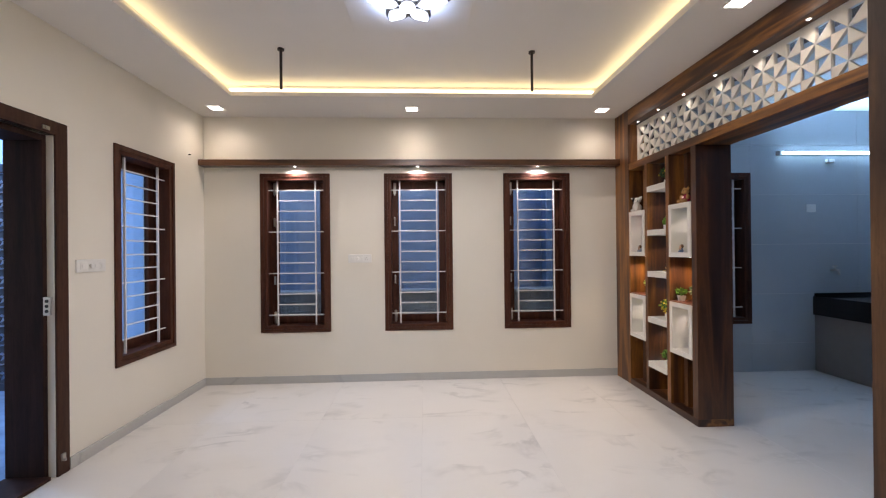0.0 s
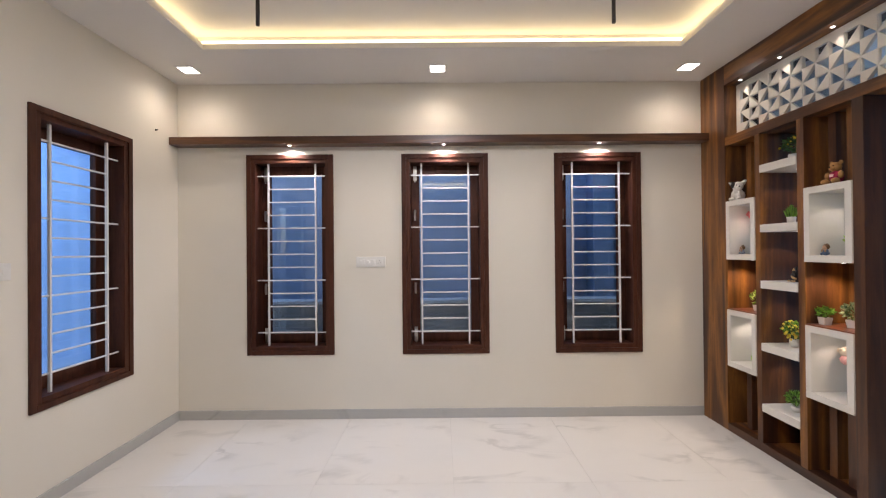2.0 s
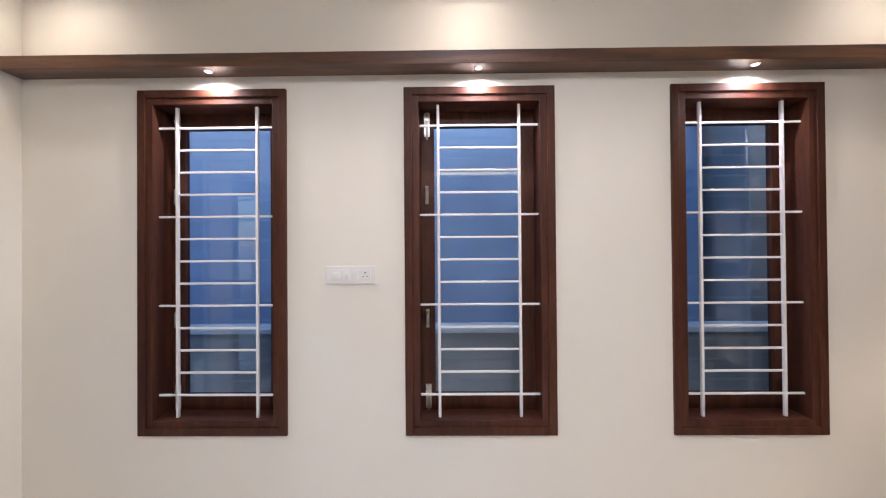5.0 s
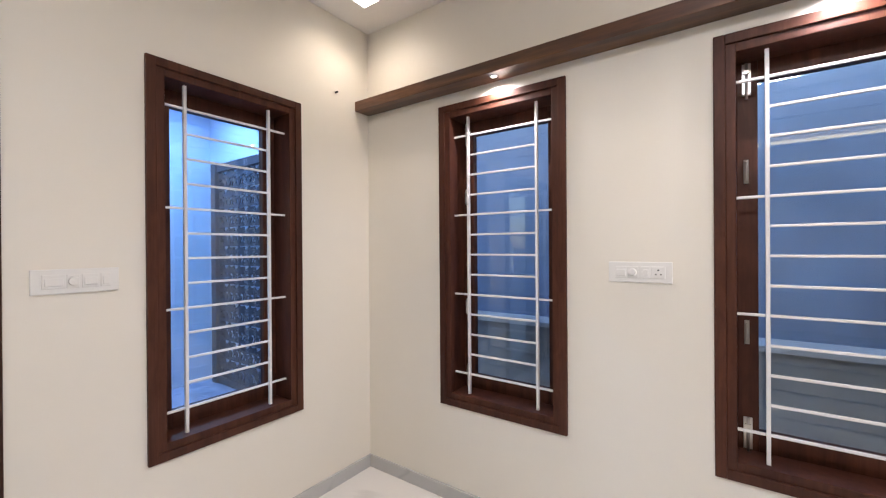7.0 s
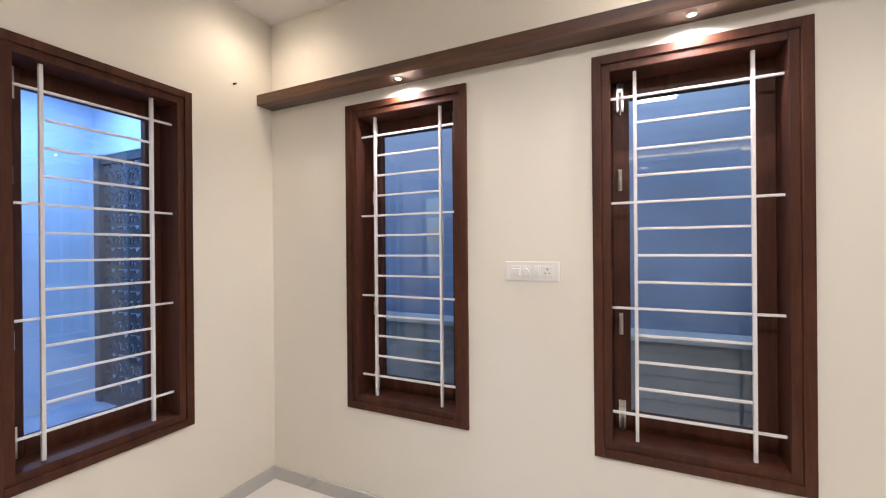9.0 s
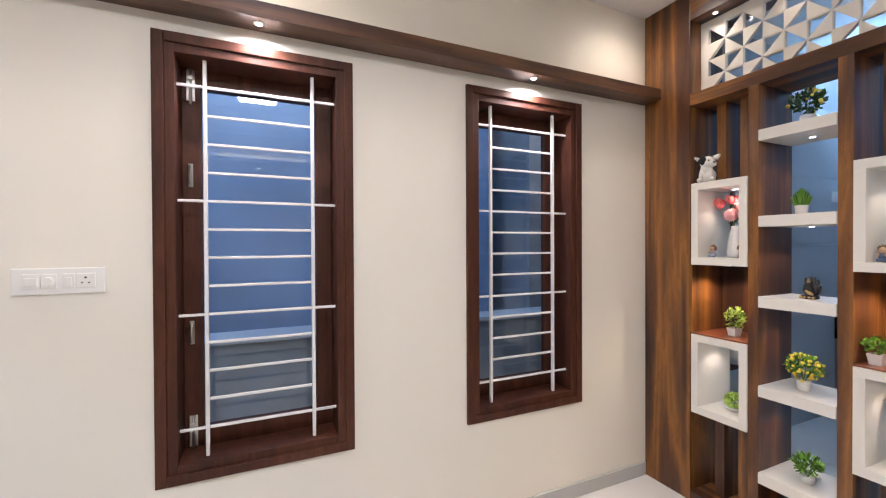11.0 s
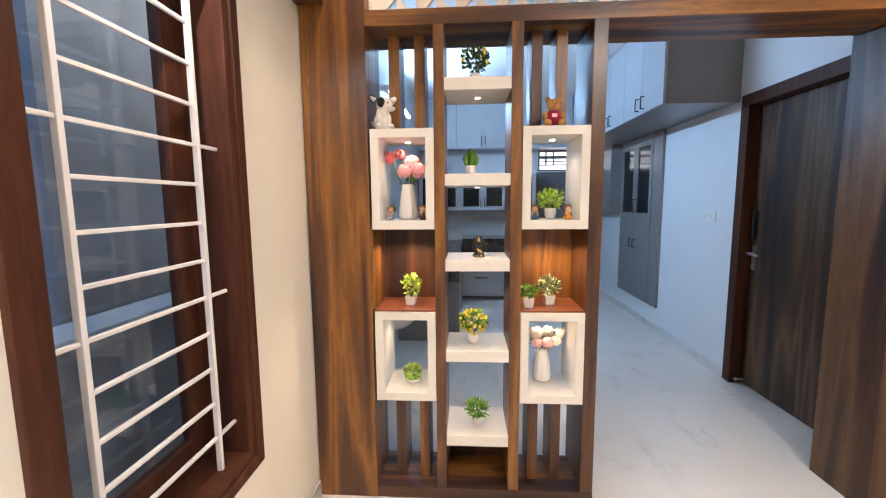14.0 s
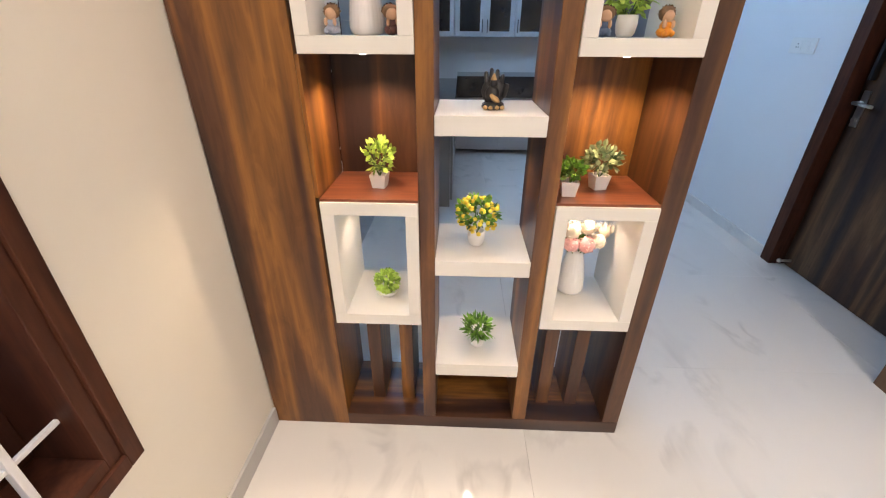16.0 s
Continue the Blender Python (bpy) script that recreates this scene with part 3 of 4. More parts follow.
for y0, y1 in ((2.915, 2.972), (3.250, 3.298), (3.578, 3.622)):
    part("post", boxes((0.001, D - 0.001, y0, y1, 0.055, 2.102), bev=0.002), M_WALDARK if y0 < 3 else M_WOOD, dv)
for y0, y1, z0, z1 in ((3.622, 3.895, 1.262, 1.688), (3.622, 3.895, 0.482, 0.895), (2.972, 3.25, 1.260, 1.688), (2.972, 3.25, 0.480, 0.895)):
    t = 0.037
    shell = part("display_box", boxes((-0.006, D - 0.01, y0 + 0.001, y1 - 0.001, z0, z0 + t), bev=0.0015), M_WHITE, dv, "white laminate display box")
    for r in ((y0 + 0.001, y1 - 0.001, z1 - t, z1), (y0 + 0.001, y0 + t, z0 + t, z1 - t), (y1 - t, y1 - 0.001, z0 + t, z1 - t)):
        part("board", boxes((-0.006, D - 0.01, *r), bev=0.0015), M_WHITE, shell)
    if z0 < 1:
        part("niche_floor", boxes((0.001, D - 0.022, y0 + 0.001, y1 - 0.001, z1 + 0.0005, z1 + 0.008)), M_WOODRED, dv, "reddish wooden board")
        part("niche_back", boxes((D - 0.020, D - 0.004, y0 + 0.001, y1 - 0.001, z1 + 0.0005, 1.259)), M_WOOD, dv)
part("niche_side", boxes((0.004, D - 0.021, 3.8955, 3.9045, 0.904, 1.261)), M_WOOD, dv)
slat = mesh_of("slat", boxes((0.10, D - 0.02, -0.023, 0.023, 0, 0.413), bev=0.002), M_WOOD)
slat_low = mesh_of("slat", boxes((0.08, D - 0.02, -0.023, 0.023, 0, 0.425), bev=0.002), M_WOOD)
for y in (3.803, 3.690, 3.180, 3.075):
    part("slat", slat, None, dv).location = (0, y, 1.6885)
    part("slat", slat_low, None, dv).location = (0, y - 0.004, 0.0555)
SHELF = (1.890, 1.497, 1.128, 0.718, 0.318)
for z in SHELF:
    part("shelf", boxes((-0.004, D - 0.012, 3.299, 3.577, z - 0.050, z), bev=0.0015), M_WHITE, dv, "white laminate shelf")
part("plinth_back", boxes((D - 0.02, D - 0.004, 3.299, 3.577, 0.056, 0.25)), M_WALDARK, dv)

# cut-out panel over the opening
JX0, JX1 = 0.095, 0.111
JZ0, JZ1 = 2.168, 2.551
CELL = 0.0853
JY1, JB = 3.865, 2.170
NCOL = int((JY1 - YD) / CELL)
jy0 = JY1 - NCOL * CELL
JT = JB + 4 * CELL
bm = bmesh.new()
bw = 0.0035
for k in range(1, 4):
    box(bm, JX0, JX1, jy0, JY1, JB + k * CELL - bw, JB + k * CELL + bw)
for k in range(1, NCOL):
    y = jy0 + k * CELL
    for row in range(4):
        z = JB + row * CELL
        box(bm, JX0 + 0.0005, JX1 - 0.0005, y - bw, y + bw, z + bw, z + CELL - bw)
# plain margins round the cut-outs
box(bm, JX0 - 0.004, JX1, YD, YB, JT, JZ1)
box(bm, JX0 - 0.004, JX1, JY1, YB, JZ0, JT)
box(bm, JX0 - 0.004, JX1, YD, jy0, JZ0, JT)
jali = part("jali_panel", bm, M_WHITE, dv, "white cut-out panel of triangles")


def triangle_mesh(corner, swap):
    """Half of a cell, cut along the diagonal through the given corner."""
    c0 = (0, 0) if corner == 0 else (CELL, 0)
    c1 = (CELL, CELL) if corner == 0 else (0, CELL)
    third = (c1[0], c0[1]) if not swap else (c0[0], c1[1])
    bm = bmesh.new()
    lo = [bm.verts.new((JX0 - 0.004, *p)) for p in (c0, c1, third)]
    hi = [bm.verts.new((JX1 - 0.001, *p)) for p in (c0, c1, third)]
    bm.faces.new(lo), bm.faces.new(hi[::-1])
    for a in range(3):
        bm.faces.new((lo[a], hi[a], hi[(a + 1) % 3], lo[(a + 1) % 3]))
    return mesh_of("jali_triangle", bm, M_WHITE)


TRI = {(c, s): triangle_mesh(c, s) for c in (0, 1) for s in (False, True)}
for k in range(NCOL):
    col = NCOL - 1 - k
    for row in range(4):
        key = (1 if (col + row) % 2 == 0 else 0, col % 2 == 0)
        part("jali_triangle", TRI[key], None, jali).location = (0, jy0 + k * CELL, JB + row * CELL)
p = part("jali_glass", boxes((JX1 + 0.004, JX1 + 0.009, YD + 0.001, YB - 0.001, JZ0 + 0.001, JZ1)), M_CLEAR, dv, "clear glass pane")
p.visible_shadow = False

# spots of the divider
sp = build_spot("small round recessed spot under the divider header", S_HEAD, SOFT, 110, 0.6, 0.011)
sp.matrix_basis = pose(PX0 + 0.045, 2.06, 2.5525)
for k in range(1, 5):
    copy_thing(sp, pose(PX0 + 0.045, 2.06 + 0.35 * k, 2.5525))
copy_thing(sp, pose(PX0 + 0.045, 3.80, 2.5525))
sb = build_spot("small round spot in the roof of a display box", S_BOX, SOFT, 125, 0.5, 0.015)
sb.matrix_basis = pose(PX0 + 0.125, 3.75, 1.6505)
for y, z in ((3.105, 1.6505), (3.775, 0.8575), (3.11, 0.8575)):
    copy_thing(sb, pose(PX0 + 0.125, y, z))
sn = build_spot("small round spot lighting a wooden niche", S_NICHE, (1.0, 0.74, 0.46), 140, 0.6, 0.010)
sn.matrix_basis = pose(PX0 + 0.085, 3.76, 1.2615)
for y, z in ((3.11, 1.2595),):
    copy_thing(sn, pose(PX0 + 0.085, y, z))
ss = build_spot("small round spot under a white shelf", S_SHELF, SOFT, 125, 0.5, 0.012)
ss.matrix_basis = pose(PX0 + 0.13, 3.435, SHELF[0] - 0.0505)
for y, z in ((3.435, SHELF[1] - 0.0505), (3.435, SHELF[2] - 0.0505), (3.435, SHELF[3] - 0.0505)):
    copy_thing(ss, pose(PX0 + 0.13, y, z))


# ---- ornaments on the divider ----
rng = random.Random(5)


def leaf(bm, at, way, size, width, curl=0.3, mat=0):
    way = Vector(way).normalized()
    side = way.cross(Vector((rng.uniform(-1, 1), rng.uniform(-1, 1), rng.uniform(-1, 1)))).normalized()
    up = side.cross(way)
    at = Vector(at)
    rows = ((0.0, 0.12), (0.35, 1.0), (0.7, 0.8), (1.0, 0.05))
    vs = []
    for u, w in rows:
        c = at + way * size * u - up * curl * size * u * u
        vs.append((bm.verts.new(c - side * width * w + up * 0.12 * width), bm.verts.new(c), bm.verts.new(c + side * width * w + up * 0.12 * width)))
    for a, b_ in zip(vs, vs[1:]):
        for k in (0, 1):
            f = bm.faces.new((a[k], a[k + 1], b_[k + 1], b_[k]))
            f.smooth, f.material_index = True, mat


def bush(bm, c, radius, n, size, width, up=0.35, flat=1.0):
    c = Vector(c)
    for k in range(n):
        v = Vector((rng.gauss(0, 1), rng.gauss(0, 1), rng.gauss(0, 1) * flat)).normalized()
        v.z = v.z * 0.9 + up * 0.4
        r = radius * rng.uniform(0.25, 1.0) ** 0.6
        leaf(bm, c + Vector((v.x * r, v.y * r, v.z * r * flat)), v + Vector((rng.uniform(-.6, .6), rng.uniform(-.6, .6), rng.uniform(-.2, .8))), size * rng.uniform(0.6, 1.2), width * rng.uniform(0.7, 1.1))


def square_pot(bm, w0, w1, h):
    lo = [bm.verts.new((x * w0, y * w0, 0)) for x, y in ((-1, -1), (1, -1), (1, 1), (-1, 1))]
    hi = [bm.verts.new((x * w1, y * w1, h)) for x, y in ((-1, -1), (1, -1), (1, 1), (-1, 1))]
    inn = [bm.verts.new((x * w1 * 0.84, y * w1 * 0.84, h)) for x, y in ((-1, -1), (1, -1), (1, 1), (-1, 1))]
    deep = [bm.verts.new((x * w1 * 0.8, y * w1 * 0.8, h * 0.8)) for x, y in ((-1, -1), (1, -1), (1, 1), (-1, 1))]
    bm.faces.new(lo[::-1]), bm.faces.new(deep)
    for a, b_ in ((lo, hi), (hi, inn), (inn, deep)):
        for k in range(4):
            bm.faces.new((a[k], a[(k + 1) % 4], b_[(k + 1) % 4], b_[k]))


def plant(at, label, pot, leaf_mat, rad, n, size, width, h=0.042, rise=0.5, flat=0.9, dots=0):
    p = thing("potted_plant", (*at, 0, 0, rng.uniform(0, 80) if pot == "round" else rng.uniform(-15, 15)), label, "plant", "potted plants on the divider")
    bm = bmesh.new()
    if pot == "square":
        square_pot(bm, 0.018, 0.024, h)
    else:
        lathe(bm, (0, 0, 0), [(0.016, 0), (0.023, 0.008), (0.0265, h * 0.6), (0.0255, h), (0.021, h), (0.020, h * 0.8), (0.001, h * 0.78)], 20)
    part("pot", bm, M_POT, p, "small white pot")
    bm = bmesh.new()
    c = Vector((0, 0, h + rad * rise))
    bush(bm, c, rad, int(n * 1.7), size * 0.78, width * 0.78, flat=flat)
    part("leaves", bm, leaf_mat, p)
    bm = bmesh.new()
    for k in range(7):
        a = rng.uniform(0, 6.28)
        rod(bm, (0, 0, h * 0.75), c + Vector((math.cos(a), math.sin(a), rng.uniform(-.2, .8))) * rad * 0.7, 0.0012, seg=5)
    part("stem", bm, M_STEM, p)
    if dots:
        bm = bmesh.new()
        for k in range(dots):
            v = Vector((rng.gauss(0, 1), rng.gauss(0, 1), rng.gauss(0, 1))).normalized()
            ball(bm, c + Vector((v.x, v.y, v.z * flat)) * rad * rng.uniform(0.85, 1.2), 0.0085 * rng.uniform(0.7, 1.1), sub=1)
        part("blossoms", bm, M_YELLOW, p, "yellow blossoms")
    return p


X1 = PX0 + 0.11
plant((X1, 3.445, SHELF[0]), "dark green artificial plant in a round white pot", "round", M_LEAF[2], 0.058, 170, 0.026, 0.008, rise=0.95, dots=14)
plant((X1, 3.455, SHELF[3]), "artificial plant with yellow blossoms in a round white pot", "round", M_LEAF[0], 0.058, 130, 0.026, 0.008, h=0.048, rise=0.95, dots=70)
plant((X1 - 0.01, 3.435, SHELF[4]), "bushy green artificial plant in a small white pot", "round", M_LEAF[0], 0.045, 150, 0.034, 0.006, h=0.036, rise=0.9)
plant((X1, 3.745, 0.9032), "yellow green sprig plant in a square white pot", "square", M_LEAF[1], 0.042, 80, 0.026, 0.009, h=0.040, rise=1.1, flat=1.2)
plant((X1 - 0.04, 3.205, 0.9032), "round green plant in a square white pot", "square", M_LEAF[0], 0.038, 130, 0.020, 0.007, h=0.042, rise=0.75, flat=0.75)
plant((X1 + 0.02, 3.105, 0.9032), "variegated green plant in a square white pot", "square", M_LEAF[3], 0.046, 120, 0.026, 0.009, h=0.042, rise=0.85)
plant((X1 + 0.055, 3.098, 1.2975), "bright green leafy plant in a white pot in a display box", "round", M_LEAF[1], 0.047, 100, 0.036, 0.0125, h=0.050, rise=0.72)

# grass cone in a pot
gp = thing("potted_grass", (X1, 3.465, SHELF[1]), "short green artificial grass in a small white pot", "plant")
bm = bmesh.new()
lathe(bm, (0, 0, 0), [(0.018, 0), (0.022, 0.01), (0.0245, 0.042), (0.021, 0.042), (0.019, 0.034), (0.001, 0.033)], 20)
part("pot", bm, M_POT, gp, "small white pot")
bm = bmesh.new()
for k in range(190):
    a, r = rng.uniform(0, 6.28), rng.uniform(0, 0.022)
    leaf(bm, (r * math.cos(a), r * math.sin(a), 0.036), (0.55 * math.cos(a) * r / 0.022, 0.55 * math.sin(a) * r / 0.022, 1.3), 0.075 * (1.15 - r / 0.04), 0.003, 0.05)
part("leaves", bm, M_LEAF[0], gp)

# rosette ball in a dish
sd = thing("succulent", (X1, 3.745, 0.5195), "round lime green succulent ball in a white dish", "plant")
bm = bmesh.new()
lathe(bm, (0, 0, 0), [(0.020, 0), (0.034, 0.012), (0.038, 0.022), (0.032, 0.022), (0.02, 0.014), (0.001, 0.012)], 22)
part("dish", bm, M_POT, sd)
bm = bmesh.new()
for k in range(170):
    v = Vector((rng.gauss(0, 1), rng.gauss(0, 1), rng.gauss(0, 1))).normalized()
    leaf(bm, Vector((0, 0, 0.052)) + v * 0.026, v + Vector((0, 0, 0.3)), 0.020, 0.008, 0.6)
part("leaves", bm, M_LEAF[1], sd)


def blossom(bm, c, r, n=26, mat=0, closed=False):
    c = Vector(c)
    if closed:
        for k in range(14):
            v = Vector((rng.gauss(0, 1), rng.gauss(0, 1), abs(rng.gauss(0, 1)) * 1.8)).normalized()
            leaf(bm, c + Vector((v.x, v.y, -0.4)) * r * 0.5, v + Vector((0, 0, 0.9)), r * 1.25, r * 0.45, -0.25, mat)
        ball(bm, c, (r * 0.72, r * 0.72, r * 0.95), mat, 2)
    else:
        for k in range(n * 3):
            v = Vector((rng.gauss(0, 1), rng.gauss(0, 1), rng.gauss(0, 1) + 0.2)).normalized()
            leaf(bm, c + v * r * 0.55, v + Vector((rng.uniform(-.5, .5), rng.uniform(-.5, .5), rng.uniform(-.3, .6))), r * 0.5, r * 0.24, 0.5, mat)
        ball(bm, c, r * 0.92, mat, 3)


def vase(at, label):
    v = thing("vase", at, label, "vase", "white vases")
    bm = bmesh.new()
    lathe(bm, (0, 0, 0), [(0.034, 0), (0.041, 0.006), (0.0445, 0.018), (0.0435, 0.036), (0.039, 0.075), (0.032, 0.118), (0.0265, 0.150), (0.0265, 0.163), (0.0235, 0.163), (0.0225, 0.13), (0.001, 0.10)], 72)
    # shallow upright ribs
    for q in bm.verts:
        a = math.atan2(q.co.y, q.co.x)
        if 0.01 < q.co.z < 0.155 and math.hypot(q.co.x, q.co.y) > 0.024:
            k = 1 + 0.018 * math.cos(24 * a)
            q.co.x, q.co.y = q.co.x * k, q.co.y * k
    part("body", bm, M_CERAMIC, v)
    return v


def bouquet(at, label, flowers, leaves, leaf_mat):
    b = thing("bouquet", at, label, "flowers", "bouquets")
    st = bmesh.new()
    for c, r, m, closed in flowers:
        bm = bmesh.new()
        blossom(bm, c, r, mat=0, closed=closed)
        part("flower", bm, m, b)
        rod(st, (c[0] * 0.15, c[1] * 0.15, -0.04), c, 0.002, seg=6)
    part("stems", st, M_STEM, b)
    bm = bmesh.new()
    for k in range(leaves):
        a = rng.uniform(0, 6.28)
        leaf(bm, (0.01 * math.cos(a), 0.01 * math.sin(a), rng.uniform(0, 0.03)), (math.cos(a), math.sin(a), rng.uniform(0.4, 1.6)), rng.uniform(0.04, 0.075), 0.008, 0.2)
    part("leaves", bm, leaf_mat, b)
    return b


vase((X1 + 0.045, 3.758, 1.2995), "tall white ceramic vase in a display box")
bouquet((X1 + 0.045, 3.758, 1.4635), "pink peonies and coral tulips standing in the vase",
        [((-0.01, 0.080, 0.118), 0.031, M_CORAL, True), ((0.0, 0.030, 0.135), 0.026, M_CORAL, True), ((-0.03, 0.012, 0.055), 0.034, M_PINK, False),
         ((0.01, -0.022, 0.098), 0.037, M_PINK, False), ((-0.02, -0.052, 0.060), 0.037, M_PINK, False)], 16, M_LEAF[0])
vase((X1 + 0.06, 3.122, 0.5175), "tall white ceramic vase in a lower display box")
bouquet((X1 + 0.06, 3.122, 0.6815), "cream and blush artificial flowers standing in the vase",
        [((-0.01, 0.070, 0.068), 0.026, M_CREAM, True), ((-0.03, 0.032, 0.078), 0.030, M_CREAM, False), ((-0.02, -0.022, 0.084), 0.027, M_CREAM, False), ((-0.01, -0.078, 0.066), 0.026, M_CREAM, True),
         ((-0.04, 0.030, 0.034), 0.026, M_BLUSH, False), ((-0.045, -0.016, 0.036), 0.029, M_BLUSH, False), ((-0.03, -0.056, 0.042), 0.026, M_CREAM, False), ((0.03, 0, 0.055), 0.026, M_CREAM, False)], 22, M_LEAF[0])


def doll(at, label, cloth, turn):
    """Little seated resin figure under a straw hat, as one mesh."""
    bm = bmesh.new()
    ball(bm, (0, 0, 0.012), (0.018, 0.019, 0.012), 0)
    ball(bm, (0, 0, 0.024), (0.013, 0.014, 0.014), 0)
    ball(bm, (-0.014, 0.010, 0.009), (0.007, 0.007, 0.008), 0, 1)
    ball(bm, (-0.014, -0.010, 0.009), (0.007, 0.007, 0.008), 0, 1)
    ball(bm, (-0.002, 0, 0.044), (0.0135, 0.0145, 0.0145), 1)
    ball(bm, (0.004, 0, 0.049), (0.013, 0.021, 0.017), 2)
    for k in range(9):
        a = math.pi * k / 8
        leaf(bm, (0.004, 0.018 * math.cos(a), 0.049 + 0.014 * math.sin(a)), (-0.2, math.cos(a), math.sin(a)), 0.006, 0.005, 0.1, 2)
    ball(bm, (-0.010, 0.011, 0.028), (0.006, 0.005, 0.010), 1, 1)
    ball(bm, (-0.010, -0.011, 0.028), (0.006, 0.005, 0.010), 1, 1)
    ob = new("figurine", mesh_of("figurine", bm, [cloth, M_SKIN, M_STRAW]))
    ob.matrix_basis = pose(*at, 0, 0, turn)
    tagged(ob, label, "figurine", "little resin figurines")


doll((X1 - 0.05, 3.822, 1.2995), "tiny resin figurine in grey blue with a straw hat", M_GREYBLUE, -10)
doll((X1 - 0.05, 3.680, 1.2995), "tiny resin figurine in maroon with a straw hat", M_MAROON, 20)
doll((X1 - 0.05, 3.185, 1.2975), "tiny resin figurine in blue with a straw hat", M_BLUE, -10)
doll((X1 - 0.05, 3.045, 1.2975), "tiny resin figurine in orange with a straw hat", M_ORANGE, 15)

# seated statue in an upright palm
bm = bmesh.new()
lathe(bm, (0.004, 0, 0), [(0.024, 0), (0.030, 0.004), (0.028, 0.014), (0.022, 0.018)], 20, 0)
ball(bm, (0.012, 0, 0.042), (0.012, 0.033, 0.034), 0)
for k, (y, h) in enumerate(((-0.022, 0.080), (-0.008, 0.091), (0.007, 0.094), (0.021, 0.086))):
    rod(bm, (0.014, y * 0.8, 0.045), (0.012, y, h), 0.0075, 0.0055, mat=0)
    ball(bm, (0.012, y, h), 0.0056, 0, 1)
rod(bm, (0.006, -0.026, 0.03), (0.002, -0.034, 0.062), 0.008, 0.006, mat=0)
ball(bm, (-0.008, 0.004, 0.038), (0.014, 0.020, 0.022), 0)
ball(bm, (-0.012, 0.000, 0.030), (0.013, 0.021, 0.009), 1, 2, Euler((0.75, 0, 0)).to_quaternion())
ball(bm, (-0.014, 0.002, 0.010), (0.018, 0.029, 0.010), 0)
for y in (-0.022, -0.008, 0.008, 0.022):
    ball(bm, (-0.028, y, 0.008), (0.006, 0.007, 0.006), 1, 1)
ball(bm, (-0.010, 0.002, 0.064), (0.009, 0.010, 0.012), 0)
rod(bm, (-0.010, 0.002, 0.072), (-0.010, 0.002, 0.088), 0.008, 0.002, mat=1)
st = new("statue", mesh_of("statue", bm, [M_BLACK, M_GOLD]))
st.matrix_basis = pose(X1 - 0.01, 3.428, SHELF[2])
tagged(st, "black and gold seated statue held in an upright palm", "statue")

# plush toys
bm = bmesh.new()
ball(bm, (0, 0, 0.034), (0.036, 0.036, 0.037), 0)
ball(bm, (-0.012, 0.002, 0.062), (0.024, 0.026, 0.030), 0)
ball(bm, (-0.016, -0.004, 0.094), (0.029, 0.033, 0.030), 0)
ball(bm, (-0.036, -0.024, 0.083), (0.018, 0.019, 0.014), 0)
ball(bm, (-0.050, -0.033, 0.088), (0.006, 0.006, 0.005), 1, 1)
ball(bm, (-0.036, 0.012, 0.101), (0.011, 0.016, 0.020), 1)
ball(bm, (-0.044, -0.012, 0.100), (0.0035, 0.0035, 0.004), 1, 1)
for y, w, m in ((0.030, 1, 1), (-0.032, -1, 0)):
    lo = Vector((-0.010, y, 0.112))
    tip = lo + Vector((-0.004, w * 0.019, 0.014))
    rod(bm, lo, tip, 0.015, 0.006, 10, m)
    rod(bm, lo + Vector((-0.006, w * 0.002, 0)), tip + Vector((-0.005, 0, -0.003)), 0.011, 0.004, 8, 0)
for y in (-0.024, 0.024):
    ball(bm, (-0.034, y, 0.012), (0.024, 0.014, 0.012), 0)
    ball(bm, (-0.028, y * 0.8, 0.036), (0.011, 0.010, 0.028), 0)
rod(bm, (0.03, 0.02, 0.02), (0.045, 0.05, 0.05), 0.008, 0.004)
pd = new("plush_dog", mesh_of("plush_dog", bm, [M_FURW, M_FURB]))
pd.matrix_basis = pose(X1 - 0.050, 3.850, 1.6885, 0, 0, 24) @ Matrix.Diagonal((1.1, 1.12, 1.12, 1))
tagged(pd, "white plush dog with a black eye patch", "plush toy")
bm = bmesh.new()
ball(bm, (0, 0, 0.042), (0.030, 0.034, 0.036), 1)
ball(bm, (-0.006, 0, 0.094), (0.026, 0.030, 0.027), 0)
ball(bm, (-0.031, 0, 0.087), (0.010, 0.013, 0.010), 0)
ball(bm, (-0.040, 0, 0.091), (0.004, 0.005, 0.003), 2, 1)
for y in (-1, 1):
    ball(bm, (0, y * 0.025, 0.117), (0.007, 0.012, 0.012), 0)
    ball(bm, (-0.014, y * 0.038, 0.048), (0.014, 0.012, 0.022), 0)
    ball(bm, (-0.036, y * 0.030, 0.016), (0.022, 0.018, 0.016), 0)
    ball(bm, (-0.029, y * 0.011, 0.101), (0.003, 0.003, 0.003), 2, 1)
box(bm, -0.0325, -0.027, -0.010, 0.010, 0.040, 0.054, 0, 3)
pb = new("plush_bear", mesh_of("plush_bear", bm, [M_FURT, M_RED, M_FURB, M_BLUSH]))
pb.matrix_basis = pose(X1 - 0.05, 3.115, 1.6885)
tagged(pb, "tan teddy bear in a crimson shirt sitting on a display box", "plush toy")

# ---- kitchen shell ----
solid("wall_kitchen_south", wall_cells(bmesh.new(), "x", 2.33, KEAST, 0, 2.95, KSOUTH - 0.15, KSOUTH, [(2.36, 3.42, 0, 2.09)]), M_KWALL, "white painted kitchen wall", "wall")
